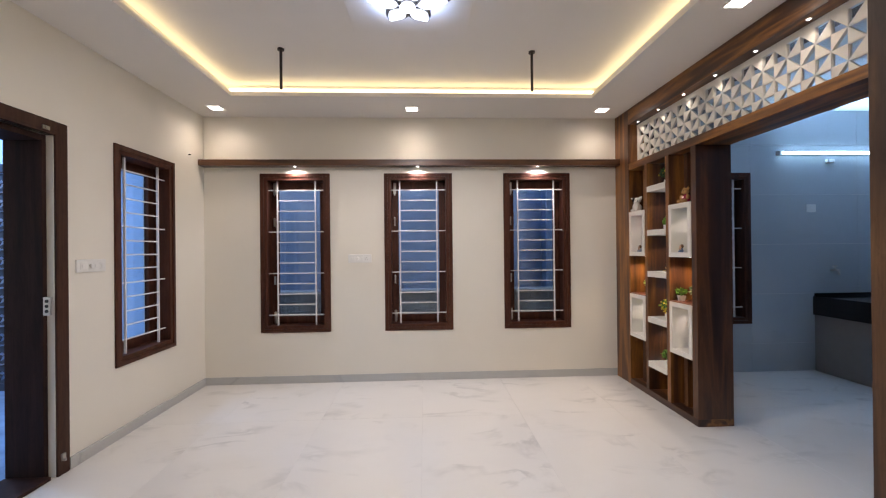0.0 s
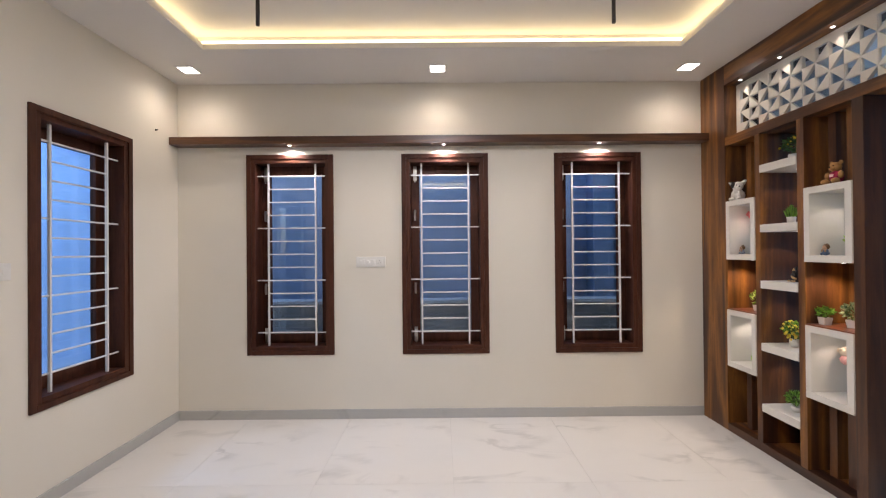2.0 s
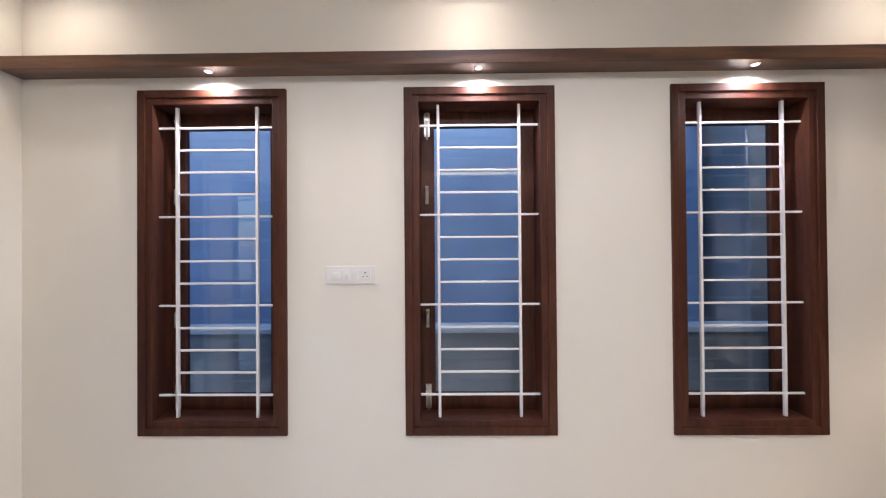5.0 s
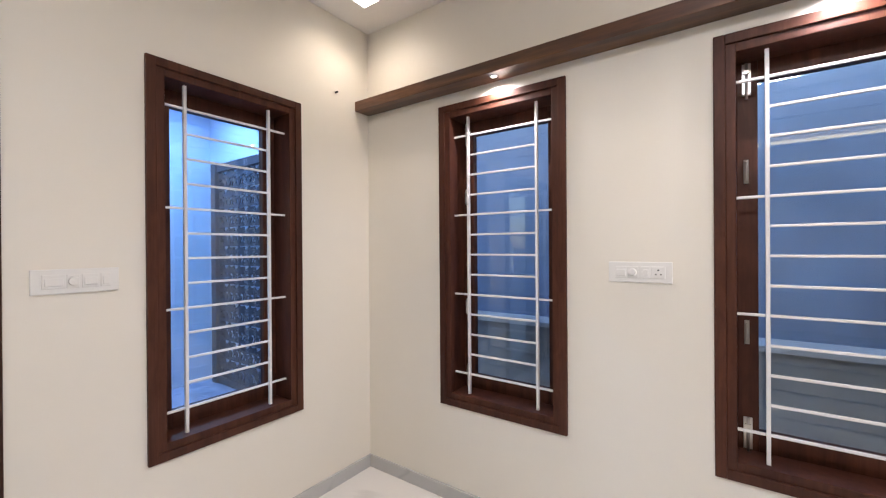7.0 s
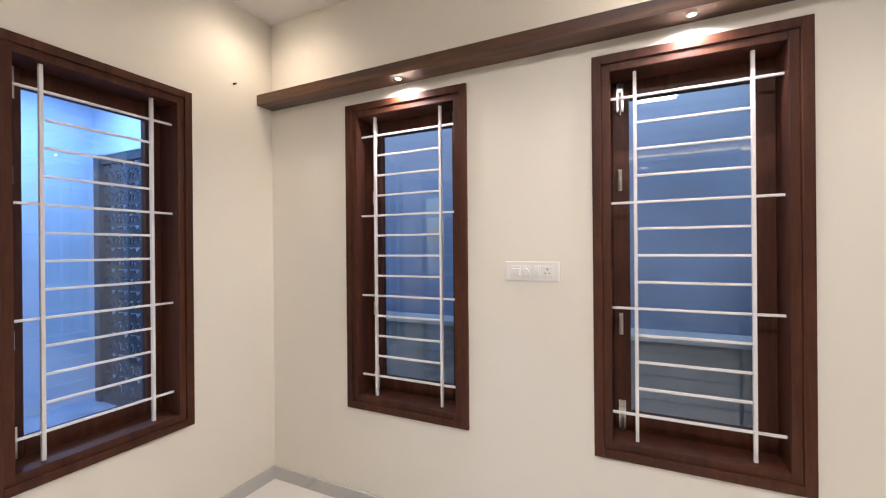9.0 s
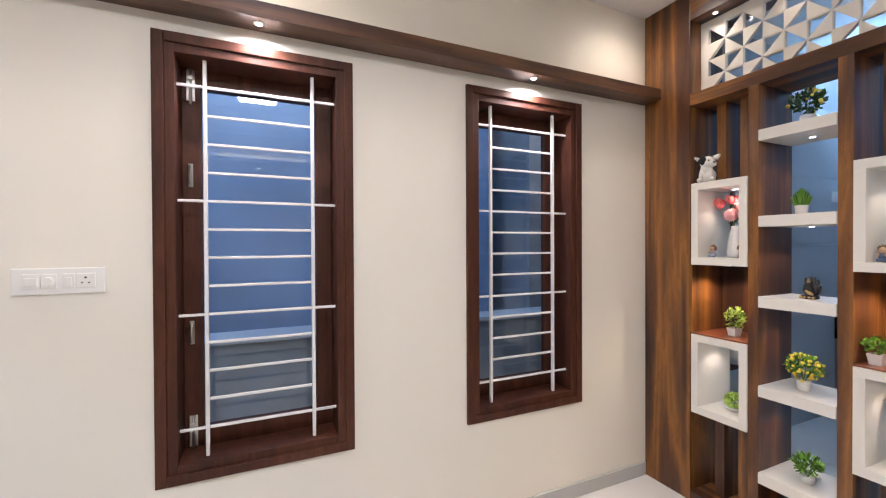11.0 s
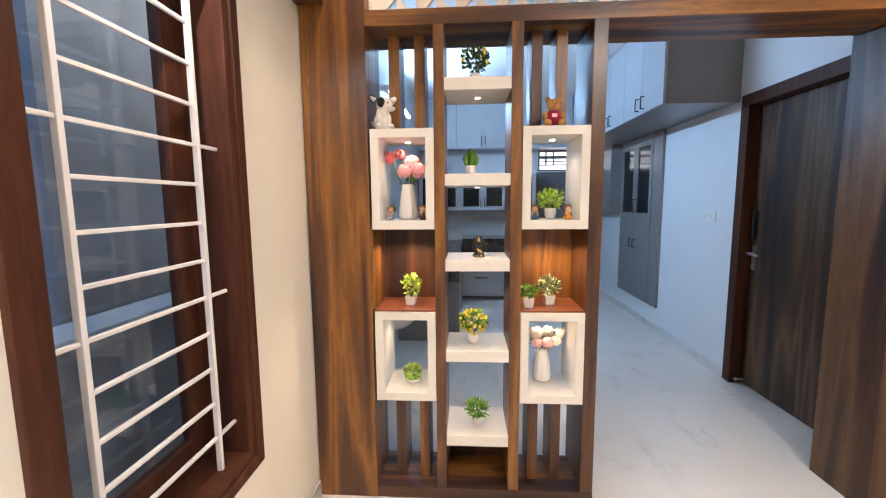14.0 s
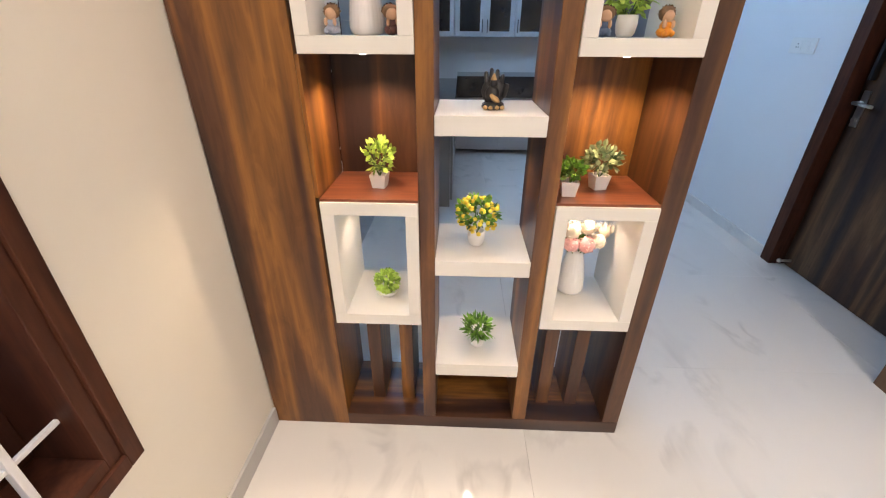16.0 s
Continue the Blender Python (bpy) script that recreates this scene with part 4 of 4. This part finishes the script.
solid("wall_kitchen_behind_door", boxes((2.3, 3.8, KSOUTH - 0.4, KSOUTH - 0.2, 0, 2.5)), M_KWALL, "plain wall closing the room behind the door", "wall")
VY0, VY1, VZ0, VZ1 = 1.52, 2.45, 1.815, 2.105
solid("wall_kitchen_east", wall_cells(bmesh.new(), "y", KSOUTH - 0.15, BACK, 0, 2.95, KEAST, KEAST + 0.2, [(VY0, VY1, VZ0, VZ1)]), M_KWALL, "white kitchen wall with a high ventilator", "wall")
solid("ceiling_kitchen", boxes((PX1, KEAST + 0.2, KSOUTH - 0.15, BACK, KCEIL, KCEIL + 0.05), (PX1 - 0.004, PX1 + 0.02, YD, BACK, 2.703, 2.95)), M_CEIL, "white kitchen ceiling", "ceiling")

dk = thing("door_2", (0, KSOUTH, 0), "closed striped dark laminate door with steel handle", "door", "", "structure")
part("door_frame", boxes((3.352, 3.435, -0.12, 0.016, 0, 2.115), (2.345, 2.428, -0.12, 0.016, 0, 2.115), (2.428, 3.352, -0.12, 0.016, 2.032, 2.115), bev=0.003), M_TEAK, dk)
lf = part("leaf", boxes((2.430, 3.350, -0.11, -0.070, 0.008, 2.030), bev=0.002), M_DOOR, dk)
bm = boxes((3.285, 3.325, -0.070, -0.062, 0.87, 1.05), bev=0.003)
rod(bm, (3.305, -0.066, 0.99), (3.305, -0.015, 0.99), 0.010)
rod(bm, (3.305, -0.018, 0.99), (3.195, -0.018, 0.985), 0.009)
rod(bm, (3.305, -0.062, 0.905), (3.305, -0.052, 0.905), 0.013, seg=16)
part("door_handle", bm, M_CHROME, lf, "steel lever handle")
part("pull", boxes((3.298, 3.318, -0.0695, -0.042, 1.10, 1.30), bev=0.004), M_BLACK, lf, "black pull bar")
bm = bmesh.new()
rod(bm, (3.30, -0.070, 0.05), (3.30, -0.005, 0.05), 0.008)
ball(bm, (3.30, 0.0, 0.05), 0.014)
part("door_stopper", bm, M_CHROME, lf, "steel door stopper")
switchboard(pose(3.77, KSOUTH, 1.243, 0, 0, 180), "white switchboard on the kitchen wall", 0.20, ((-0.06, -0.005, "socket"), (0.01, 0.06, "rocker")))


def pulls(bm, x, y, z, dx=0.0, dy=0.0, h=0.10):
    """A slim black bow handle standing off along dx or dy."""
    ox, oy = dx * 0.028, dy * 0.028
    rod(bm, (x + ox, y + oy, z - h / 2), (x + ox, y + oy, z + h / 2), 0.005, seg=6)
    for s in (-1, 1):
        rod(bm, (x, y, z + s * h / 2), (x + ox, y + oy, z + s * h / 2), 0.005, seg=6)


def south_cabinet(name, label, x0, x1, depth, z0, z1, mat, dmat, doors, glass_from=None, handle_z=None, group=""):
    c = thing(name, (0, KSOUTH, 0), label, "cabinet", group)
    part("body", boxes((x0, x1, 0.0, depth - 0.02, z0, z1), bev=0.002), mat, c)
    w = (x1 - x0) / doors
    for k in range(doors):
        a, b_ = x0 + k * w + 0.002, x0 + (k + 1) * w - 0.002
        if glass_from is None:
            dr = part("cabinet_door", boxes((a, b_, depth - 0.02, depth, z0 + 0.002, z1 - 0.002), bev=0.002), dmat, c)
        else:
            dr = part("cabinet_door", boxes((a, b_, depth - 0.02, depth, z0 + 0.002, glass_from - 0.002), bev=0.002), dmat, c)
            up = boxes((a, a + 0.06, depth - 0.02, depth, glass_from, z1 - 0.002), (b_ - 0.06, b_, depth - 0.02, depth, glass_from, z1 - 0.002),
                       (a + 0.06, b_ - 0.06, depth - 0.02, depth, glass_from, glass_from + 0.06), (a + 0.06, b_ - 0.06, depth - 0.02, depth, z1 - 0.062, z1 - 0.002))
            gd = part("glass_door", up, dmat, c)
            part("pane", boxes((a + 0.06, b_ - 0.06, depth - 0.014, depth - 0.010, glass_from + 0.06, z1 - 0.062)), M_GRANITE, gd, "dark glass")
            bm = bmesh.new()
            pulls(bm, b_ - 0.03 if k % 2 == 0 else a + 0.03, depth, glass_from + 0.14, dy=1, h=0.15)
            part("handle", bm, M_BLACK, gd)
        bm = bmesh.new()
        pulls(bm, b_ - 0.05 if k % 2 == 0 else a + 0.05, depth, handle_z if handle_z else z0 + 0.12, dy=1, h=0.095)
        part("handle", bm, M_BLACK, dr, "black bow handle")
    return c


south_cabinet("loft_cabinet", "grey laminate loft cabinets hung under the ceiling", 3.475, 6.17, 0.55, 2.085, KCEIL - 0.002, M_CABD, M_CABL, 7, None, 2.17)
tc = south_cabinet("tall_cabinet", "grey recessed tall cabinet with dark glass upper doors", 4.79, 5.65, 0.03, 0.25, 2.035, M_CABD, M_CABD, 2, 1.175, 0.875)
part("filler_panel", boxes((4.58, 4.788, 0.0, 0.026, 0.25, 2.083), bev=0.002), M_CABD, tc)
south_cabinet("wall_cabinet", "grey wall cabinet beside the back door", 5.73, KEAST - 0.04, 0.14, 1.20, 2.083, M_CABD, M_CABD, 1)
pc = thing("panel_column", (KEAST, 1.63, 0), "grey laminate panel beside the back door", "panel")
part("board", boxes((-0.03, -0.002, -0.10, 0.10, 0.10, 1.795), bev=0.002), M_CABD, pc)

# back door and ventilator
bd = thing("door_3", (KEAST, 2.1, 0), "closed dark grey back door", "door", "", "structure")
part("door_leaf", boxes((-0.03, -0.002, -0.36, 0.37, 0.004, 1.795), bev=0.003), M_DOORG, bd)
bm = bmesh.new()
rod(bm, (-0.03, 0.30, 0.98), (-0.07, 0.30, 0.98), 0.010)
rod(bm, (-0.07, 0.30, 0.98), (-0.07, 0.20, 0.98), 0.008)
part("door_handle", bm, M_CHROME, bd)
vt = thing("ventilator", (KEAST, (VY0 + VY1) / 2, VZ0), "high ventilator window with dark metal bars", "window", "", "structure")
part("vent_frame", boxes((-0.01, 0.06, -0.46, -0.44, 0, 0.29), (-0.01, 0.06, 0.44, 0.46, 0, 0.29), (-0.01, 0.06, -0.44, 0.44, 0, 0.02), (-0.01, 0.06, -0.44, 0.44, 0.27, 0.29), (-0.012, 0.06, -0.19, -0.15, 0.02, 0.27)), M_DOORG, vt)
for z, e in ((0.085, 0.009), (0.135, 0.007), (0.195, 0.022)):
    part("vent_bar", boxes((0.0, 0.02, -0.44, 0.44, z - e, z + e)), M_DOORG, vt)
for y in (0.24, 0.35):
    part("vent_bar", boxes((0.001, 0.021, y - 0.011, y + 0.011, 0.09, 0.27)), M_DOORG, vt)
vb = solid("backdrop_vent", boxes((KEAST + 0.5, KEAST + 0.52, 0.8, 3.2, 1.2, 3.2)), M_VENT, "pale evening sky behind the ventilator", "backdrop")

# east counter, wall cabinets
kc = thing("drawer_cabinet", (KEAST - 0.53, 0, 0), "pale grey kitchen drawer cabinets under the counter", "cabinet")
part("carcass", boxes((0.02, 0.528, 2.545, BACK - 0.63, 0.06, 0.652)), M_CAB, kc)
for k in range(2):
    y0 = 2.547 + k * 0.50
    for z0, z1 in ((0.10, 0.37), (0.376, 0.648)):
        dr = part("drawer_front", boxes((0, 0.02, y0, y0 + 0.496, z0, z1), bev=0.002), M_CAB, kc)
        part("handle", boxes((-0.012, 0.0, y0 + 0.15, y0 + 0.34, z1 - 0.05, z1 - 0.035), bev=0.002), M_BLACK, dr)
sc = thing("sink_cabinet", (4.2, BACK, 0), "grey sink cabinet with a plain end panel", "cabinet")
part("body", boxes((0, KEAST - 4.21, -0.60, -0.012, 0.0, 0.60), bev=0.002), M_CABD, sc)
for k in range(4):
    part("cabinet_door", boxes((0.01 + k * 0.44, 0.446 + k * 0.44, -0.622, -0.602, 0.06, 0.595), bev=0.002), M_CABD, sc)
wt = thing("granite_worktop", (4.18, BACK, 0), "polished black granite worktop with a deep apron", "worktop")
part("slab", boxes((0, KEAST - 4.19, -0.63, -0.012, 0.602, 0.80), bev=0.003), M_GRANITE, wt)
part("backsplash", boxes((0.02, KEAST - 4.19, -0.012, -0.004, 0.60, 0.832)), M_GRANITE, wt)
part("slab", boxes((KEAST - 4.73, KEAST - 4.19, -1.645, -0.632, 0.655, 0.875), bev=0.003), M_GRANITE, wt)


def east_cabinet(y0, y1, z0, z1, depth, glass, doors=2):
    c = thing("wall_cabinet", (KEAST, 0, 0), "pale kitchen wall cabinet with dark glass doors" if glass else "pale kitchen wall cabinet with plain doors", "cabinet", "kitchen wall cabinets")
    part("body", boxes((-depth + 0.02, -0.002, y0, y1, z0, z1), bev=0.002), M_CABL, c)
    w = (y1 - y0) / doors
    for k in range(doors):
        a, b_ = y0 + k * w + 0.002, y0 + (k + 1) * w - 0.002
        if glass:
            e = 0.05
            bm = boxes((-depth, -depth + 0.018, a, a + e, z0, z1), (-depth, -depth + 0.018, b_ - e, b_, z0, z1), (-depth, -depth + 0.018, a + e, b_ - e, z0, z0 + e), (-depth, -depth + 0.018, a + e, b_ - e, z1 - e, z1))
            dr = part("glass_door", bm, M_CABL, c)
            part("pane", boxes((-depth + 0.008, -depth + 0.012, a + e, b_ - e, z0 + e, z1 - e)), M_GRANITE, dr, "dark glass")
        else:
            dr = part("cabinet_door", boxes((-depth, -depth + 0.018, a, b_, z0, z1), bev=0.002), M_CABL, c)
        bm = bmesh.new()
        pulls(bm, -depth, (b_ - 0.025) if k == 0 else (a + 0.025), z0 + 0.10, dx=-1, h=0.12)
        part("handle", bm, M_BLACK, dr, "black bow handle")


for y, w, doors in ((2.525, 0.41, 1), (2.94, 0.65, 2), (3.595, 0.57, 2)):
    east_cabinet(y, y + w, 1.26, 1.76, 0.32, True, doors)
for y, w in ((2.05, 0.845), (2.90, 0.725), (3.63, 0.54)):
    east_cabinet(y, y + w, 2.11, KCEIL - 0.01, 0.34, False)
switchboard(pose(KEAST, 3.25, 1.05, 0, 0, -90), "white switchboard over the kitchen counter", 0.20, ((-0.08, -0.02, "socket"), (0.0, 0.07, "rocker")))

# tube lamp, switch and tap on the tiled wall
tl = thing("tube_light", (4.40, BACK - 0.012, 2.335), "lit cool white tube light on the tiled wall", "lamp")
part("batten", boxes((-0.60, 0.60, -0.022, 0, -0.018, 0.018), bev=0.003), M_PLASTIC, tl)
bm = bmesh.new()
rod(bm, (-0.585, -0.036, 0), (0.585, -0.036, 0), 0.014, seg=14)
part("tube", bm, M_TUBE, tl, "glowing tube")
for s in (-1, 1):
    part("end_cap", boxes((s * 0.600 - 0.014, s * 0.600 + 0.014, -0.052, 0, -0.02, 0.02), bev=0.003), M_PLASTIC, tl)
lamp_at(tl, "AREA", pose(0, -0.056, 0, -105), 12.0, COOL, size=1.16, size_y=0.03)
part("junction_box", boxes((-0.06, 0.02, -0.03, 0, -0.10, -0.066), bev=0.003), M_PLASTIC, tl)
switchboard(pose(4.17, BACK - 0.012, 1.745), "small white switch on the tiled wall", 0.10, ((-0.03, 0.03, "rocker"),))
tp = thing("wall_tap", (4.39, BACK - 0.012, 1.08), "steel wall tap over the granite counter", "tap")
bm = bmesh.new()
rod(bm, (0, 0, 0), (0, -0.09, 0), 0.012)
rod(bm, (0, -0.08, 0.0), (0, -0.09, -0.05), 0.011)
part("spout", bm, M_CHROME, tp)
bm = bmesh.new()
rod(bm, (0, -0.045, 0.01), (0, -0.045, 0.04), 0.008)
rod(bm, (-0.03, -0.045, 0.042), (0.03, -0.045, 0.042), 0.006)
part("lever", bm, M_CHROME, tp)

# wash basin beside the divider
wb = thing("wash_basin", (2.56, BACK - 0.014, 0.66), "white ceramic wall hung wash basin", "basin")
bm = bmesh.new()
lathe(bm, (0, -0.21, 0), [(0.08, 0), (0.15, 0.02), (0.20, 0.07), (0.213, 0.13), (0.205, 0.14), (0.185, 0.13), (0.15, 0.07), (0.03, 0.035), (0.001, 0.034)], 40)
box(bm, -0.19, 0.19, -0.10, 0.0, 0.03, 0.138, 0.01)
part("bowl", bm, M_CERAMIC, wb)

# ---- outside: ground, porch, gate, street wall, trees ----
solid("ground", boxes((-400, 400, -400, 400, -0.40, -0.30)), M_GROUND, "earth ground round the house", "ground")
PO = -0.15
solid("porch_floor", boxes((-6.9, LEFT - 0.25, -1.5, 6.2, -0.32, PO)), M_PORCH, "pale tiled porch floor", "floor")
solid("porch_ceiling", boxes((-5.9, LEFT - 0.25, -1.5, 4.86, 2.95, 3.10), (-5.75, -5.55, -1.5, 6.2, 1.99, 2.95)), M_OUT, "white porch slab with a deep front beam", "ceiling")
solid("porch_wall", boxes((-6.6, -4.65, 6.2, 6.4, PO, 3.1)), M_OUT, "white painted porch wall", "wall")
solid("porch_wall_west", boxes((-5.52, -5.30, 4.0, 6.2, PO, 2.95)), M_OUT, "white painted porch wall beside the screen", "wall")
for x, y in ((-3.9, 2.9), (-4.5, 3.9)):
    q = thing("porch_light", (x, y, 2.95), "small round cool porch ceiling light", "downlight", "porch lights")
    bm = bmesh.new()
    lathe(bm, (0, 0, -0.02), [(0.05, 0), (0.075, 0.0), (0.08, 0.006), (0.08, 0.02)], 24)
    part("rim", bm, M_PLASTIC, q)
    bm = bmesh.new()
    rod(bm, (0, 0, -0.026), (0, 0, -0.021), 0.05, seg=20)
    part("diffuser", bm, M_TUBE, q, "glowing diffuser")
    # This blue area lamp also stands in for skylight reaching the porch.
    lamp_at(q, "AREA", pose(0, 0, -0.03), 15.0, (0.38, 0.64, 1.0), size=0.1, size_y=0.1)


def lattice_cell(bm, ox, oz, s):
    """One square of steel sheet with a cut-out flower of eight slim petals."""
    loops = [[(ox, oz), (ox + s, oz), (ox + s, oz + s), (ox, oz + s)]]
    cx, cz = ox + s / 2, oz + s / 2
    for k in range(8):
        a = math.pi / 4 * k
        u, v = (math.cos(a), math.sin(a)), (-math.sin(a), math.cos(a))
        far = 0.46 if k % 2 == 0 else 0.56
        pts = ((0.09, 0), (0.25, 0.105), (far, 0), (0.25, -0.105))
        loops.append([(cx + s * (p * u[0] + q * v[0]), cz + s * (p * u[1] + q * v[1])) for p, q in pts])
    es = []
    for lp in loops:
        vs = [bm.verts.new((x, 0, z)) for x, z in lp]
        es += [bm.edges.new((vs[k], vs[(k + 1) % len(vs)])) for k in range(len(vs))]
    bmesh.ops.triangle_fill(bm, use_beauty=True, use_dissolve=False, edges=es)


lt = thing("lattice_screen", (-5.2, 4.66, PO), "dark laser-cut steel screen with flower cut-outs", "screen")
bm = bmesh.new()
lattice_cell(bm, 0, 0, 0.21)
geo = bmesh.ops.extrude_face_region(bm, geom=list(bm.faces))
bmesh.ops.translate(bm, vec=(0, 0.012, 0), verts=[g for g in geo["geom"] if isinstance(g, bmesh.types.BMVert)])
cell = mesh_of("cut_panel", bm, M_LATTICE)
for a in range(6):
    for r in range(11):
        part("cut_panel", cell, None, lt).location = (0.10 + a * 0.21, 0, 0.08 + r * 0.21)
part("screen_frame", boxes((0, 0.10, -0.04, 0.06, 0, 2.48), (0.10, 1.36, -0.02, 0.03, 0, 0.08), (0.10, 1.36, -0.02, 0.03, 2.39, 2.47)), M_LATTICE, lt)

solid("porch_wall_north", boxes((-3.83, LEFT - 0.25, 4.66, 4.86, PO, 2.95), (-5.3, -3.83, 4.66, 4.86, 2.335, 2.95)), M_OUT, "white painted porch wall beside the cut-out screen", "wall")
gt = thing("front_gate", (-6.80, 0, PO), "charcoal steel gate with slanted light slots", "gate")
part("gate_panel", boxes((-0.02, 0.02, -0.5, 4.4, 0.05, 0.96), bev=0.004), M_GATE, gt)
part("gate_frame", boxes((-0.035, 0.035, -0.5, 4.4, 0.961, 1.0), (-0.035, 0.035, -0.5, 4.4, 0.02, 0.05), (-0.035, 0.035, 1.9, 1.96, 0.051, 0.96)), M_GATE, gt)
slot = mesh_of("slot", boxes((-0.003, 0.003, -0.010, 0.010, -0.13, 0.13)), M_COPING)
r2 = random.Random(3)
for k in range(42):
    s_ = part("slot", slot, None, gt)
    s_.location = (0.024, -0.3 + k * 0.105, 0.82 - 0.03 * r2.random())
    s_.rotation_euler = (radians(38), 0, 0)
    if r2.random() < 0.6:
        s_ = part("slot", slot, None, gt)
        s_.location = (0.024, -0.3 + k * 0.105 - 0.1, 0.62 - 0.1 * r2.random())
        s_.rotation_euler = (radians(38), 0, 0)
        s_.scale = (1, 1, 0.6)
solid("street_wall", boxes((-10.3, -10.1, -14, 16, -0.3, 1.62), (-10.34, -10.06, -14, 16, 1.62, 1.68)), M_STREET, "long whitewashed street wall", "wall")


def tree(at, h, spread, seed, label):
    q = random.Random(seed)
    tr = thing("tree", at, label, "tree", "street trees")
    bm = bmesh.new()
    rod(bm, (0, 0, 0), (0.1, 0.1, h * 0.45), 0.14, 0.10, 8)
    tips = []
    for k in range(9):
        a = 6.28 * k / 9 + q.uniform(-.3, .3)
        e = Vector((math.cos(a) * spread * q.uniform(.4, .9), math.sin(a) * spread * q.uniform(.4, .9), h * q.uniform(.5, 1.0)))
        rod(bm, (0.1, 0.1, h * q.uniform(0.3, .45)), e, 0.06, 0.015, 6)
        tips.append(e)
    part("trunk", bm, M_BARK, tr)
    bm = bmesh.new()
    for e in tips:
        for k in range(950):
            v = Vector((q.gauss(0, 1), q.gauss(0, 1), q.gauss(0, .7))) * spread * 0.26
            c = e + v
            d = Vector((q.uniform(-1, 1), q.uniform(-1, 1), q.uniform(-1, .4))).normalized()
            n = d.cross(Vector((q.uniform(-1, 1), q.uniform(-1, 1), q.uniform(-1, 1)))).normalized()
            L, W_ = q.uniform(.14, .30), q.uniform(.05, .10)
            vs = [bm.verts.new(c + x) for x in (d * 0, d * L * .5 + n * W_, d * L, d * L * .5 - n * W_)]
            bm.faces.new(vs)
    part("crown", bm, M_LEAF[4], tr)


tree((-12.5, 4.2, -0.3), 4.6, 2.4, 1, "dark green leafy street tree behind the wall")
tree((-12.0, 7.2, -0.3), 4.2, 2.2, 2, "dark green leafy street tree behind the wall")
tree((-13.2, 1.0, -0.3), 4.8, 2.4, 3, "dark green leafy street tree behind the wall")
tree((-8.9, 3.9, -0.3), 1.9, 0.7, 4, "thin young tree beside the gate")

# yard behind the house
solid("yard_wall", boxes((-2.46, 8, 5.15, 5.30, -0.3, 0.80)), M_CONCRETE, "low grey concrete boundary wall", "wall")
solid("yard_wall_coping", boxes((-2.46, 8, 5.10, 5.34, 0.802, 0.835), bev=0.004), M_COPING, "pale coping of the boundary wall", "trim")
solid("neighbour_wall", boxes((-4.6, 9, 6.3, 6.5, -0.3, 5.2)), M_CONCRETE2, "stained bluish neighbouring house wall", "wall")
# Invented block that keeps skylight out of the gap past the third window.
solid("neighbour_shade_block", boxes((2.25, 9, 5.62, 6.296, -0.3, 5.2)), M_CONCRETE, "grey block added to darken the gap beside the neighbouring house", "wall")
for x in (1.30, 1.85):
    solid("neighbour_pillar", boxes((x, x + 0.25, 6.05, 6.296, -0.3, 5.2)), M_CONCRETE2, "upright pilaster on the neighbouring wall", "pillar")

# ---- tiles ----
fx0, fx1, fy0, fy1 = LEFT, KEAST, FRONT, BACK
solid("floor", boxes((fx0 - 0.05, 2.33, fy0 - 0.05, fy1, -0.30, -0.004), (2.33, fx1, 0.95, fy1, -0.30, -0.004)), M_GROUT, "pale marble tiled floor", "floor")
floor_ob = bpy.data.objects["floor"]
tw, tl_ = 0.80, 1.60
tile_me = mesh_of("floor_tile", boxes((0.0003, tw - 0.0003, 0.0003, tl_ - 0.0003, -0.010, 0.0), bev=0.0004), M_FLOOR)
for a in range(-3, 9):
    for b_ in range(-2, 4):
        x, y = -0.02 + a * tw, -0.55 + b_ * tl_ - 1.0
        if x + tw < fx0 - 0.02 or x > fx1 or y + tl_ < fy0 or y > fy1:
            continue
        xa, xb, ya, yb = max(x, fx0 - 0.03), min(x + tw, fx1), max(y, fy0 - 0.03), min(y + tl_, fy1)
        if xa > 2.2:
            ya = max(ya, 0.95)
        if xb - xa < 0.02 or yb - ya < 0.02:
            continue
        if xb - xa > tw - 0.001 and yb - ya > tl_ - 0.001:
            me = tile_me
        else:
            me = mesh_of("floor_tile", boxes((xa - x + 0.0006, xb - x - 0.0006, ya - y + 0.0006, yb - y - 0.0006, -0.010, 0.0), bev=0.0004), M_FLOOR)
        part("floor_tile", me, None, floor_ob).location = (x, y, 0)
wall_n = bpy.data.objects["wall_north"]
zs = [0.0, 0.302, 0.832, 1.362, 1.892, 2.422, KCEIL]
for za, zb in zip(zs, zs[1:]):
    xs = [PX1, 3.50, 4.70, 5.90, KEAST]
    for xa, xb in zip(xs, xs[1:]):
        cuts = [(xa, xb, za, zb)]
        wx0, wx1 = WIN_KITCHEN - 0.345, WIN_KITCHEN + 0.345
        if xa < wx1 and xb > wx0 and zb > SILL and za < LINTEL:
            cuts = [(xa, min(wx0, xb), za, zb), (max(wx1, xa), xb, za, zb)]
            if za < SILL:
                cuts.append((max(wx0, xa), min(wx1, xb), za, SILL))
            if zb > LINTEL:
                cuts.append((max(wx0, xa), min(wx1, xb), LINTEL, zb))
        for c in cuts:
            if c[1] - c[0] > 0.02 and c[3] - c[2] > 0.02:
                part("wall_tile", boxes((c[0] + 0.001, c[1] - 0.001, BACK - 0.011, BACK - 0.001, c[2] + 0.001, c[3] - 0.001), bev=0.001), M_TILE, wall_n)
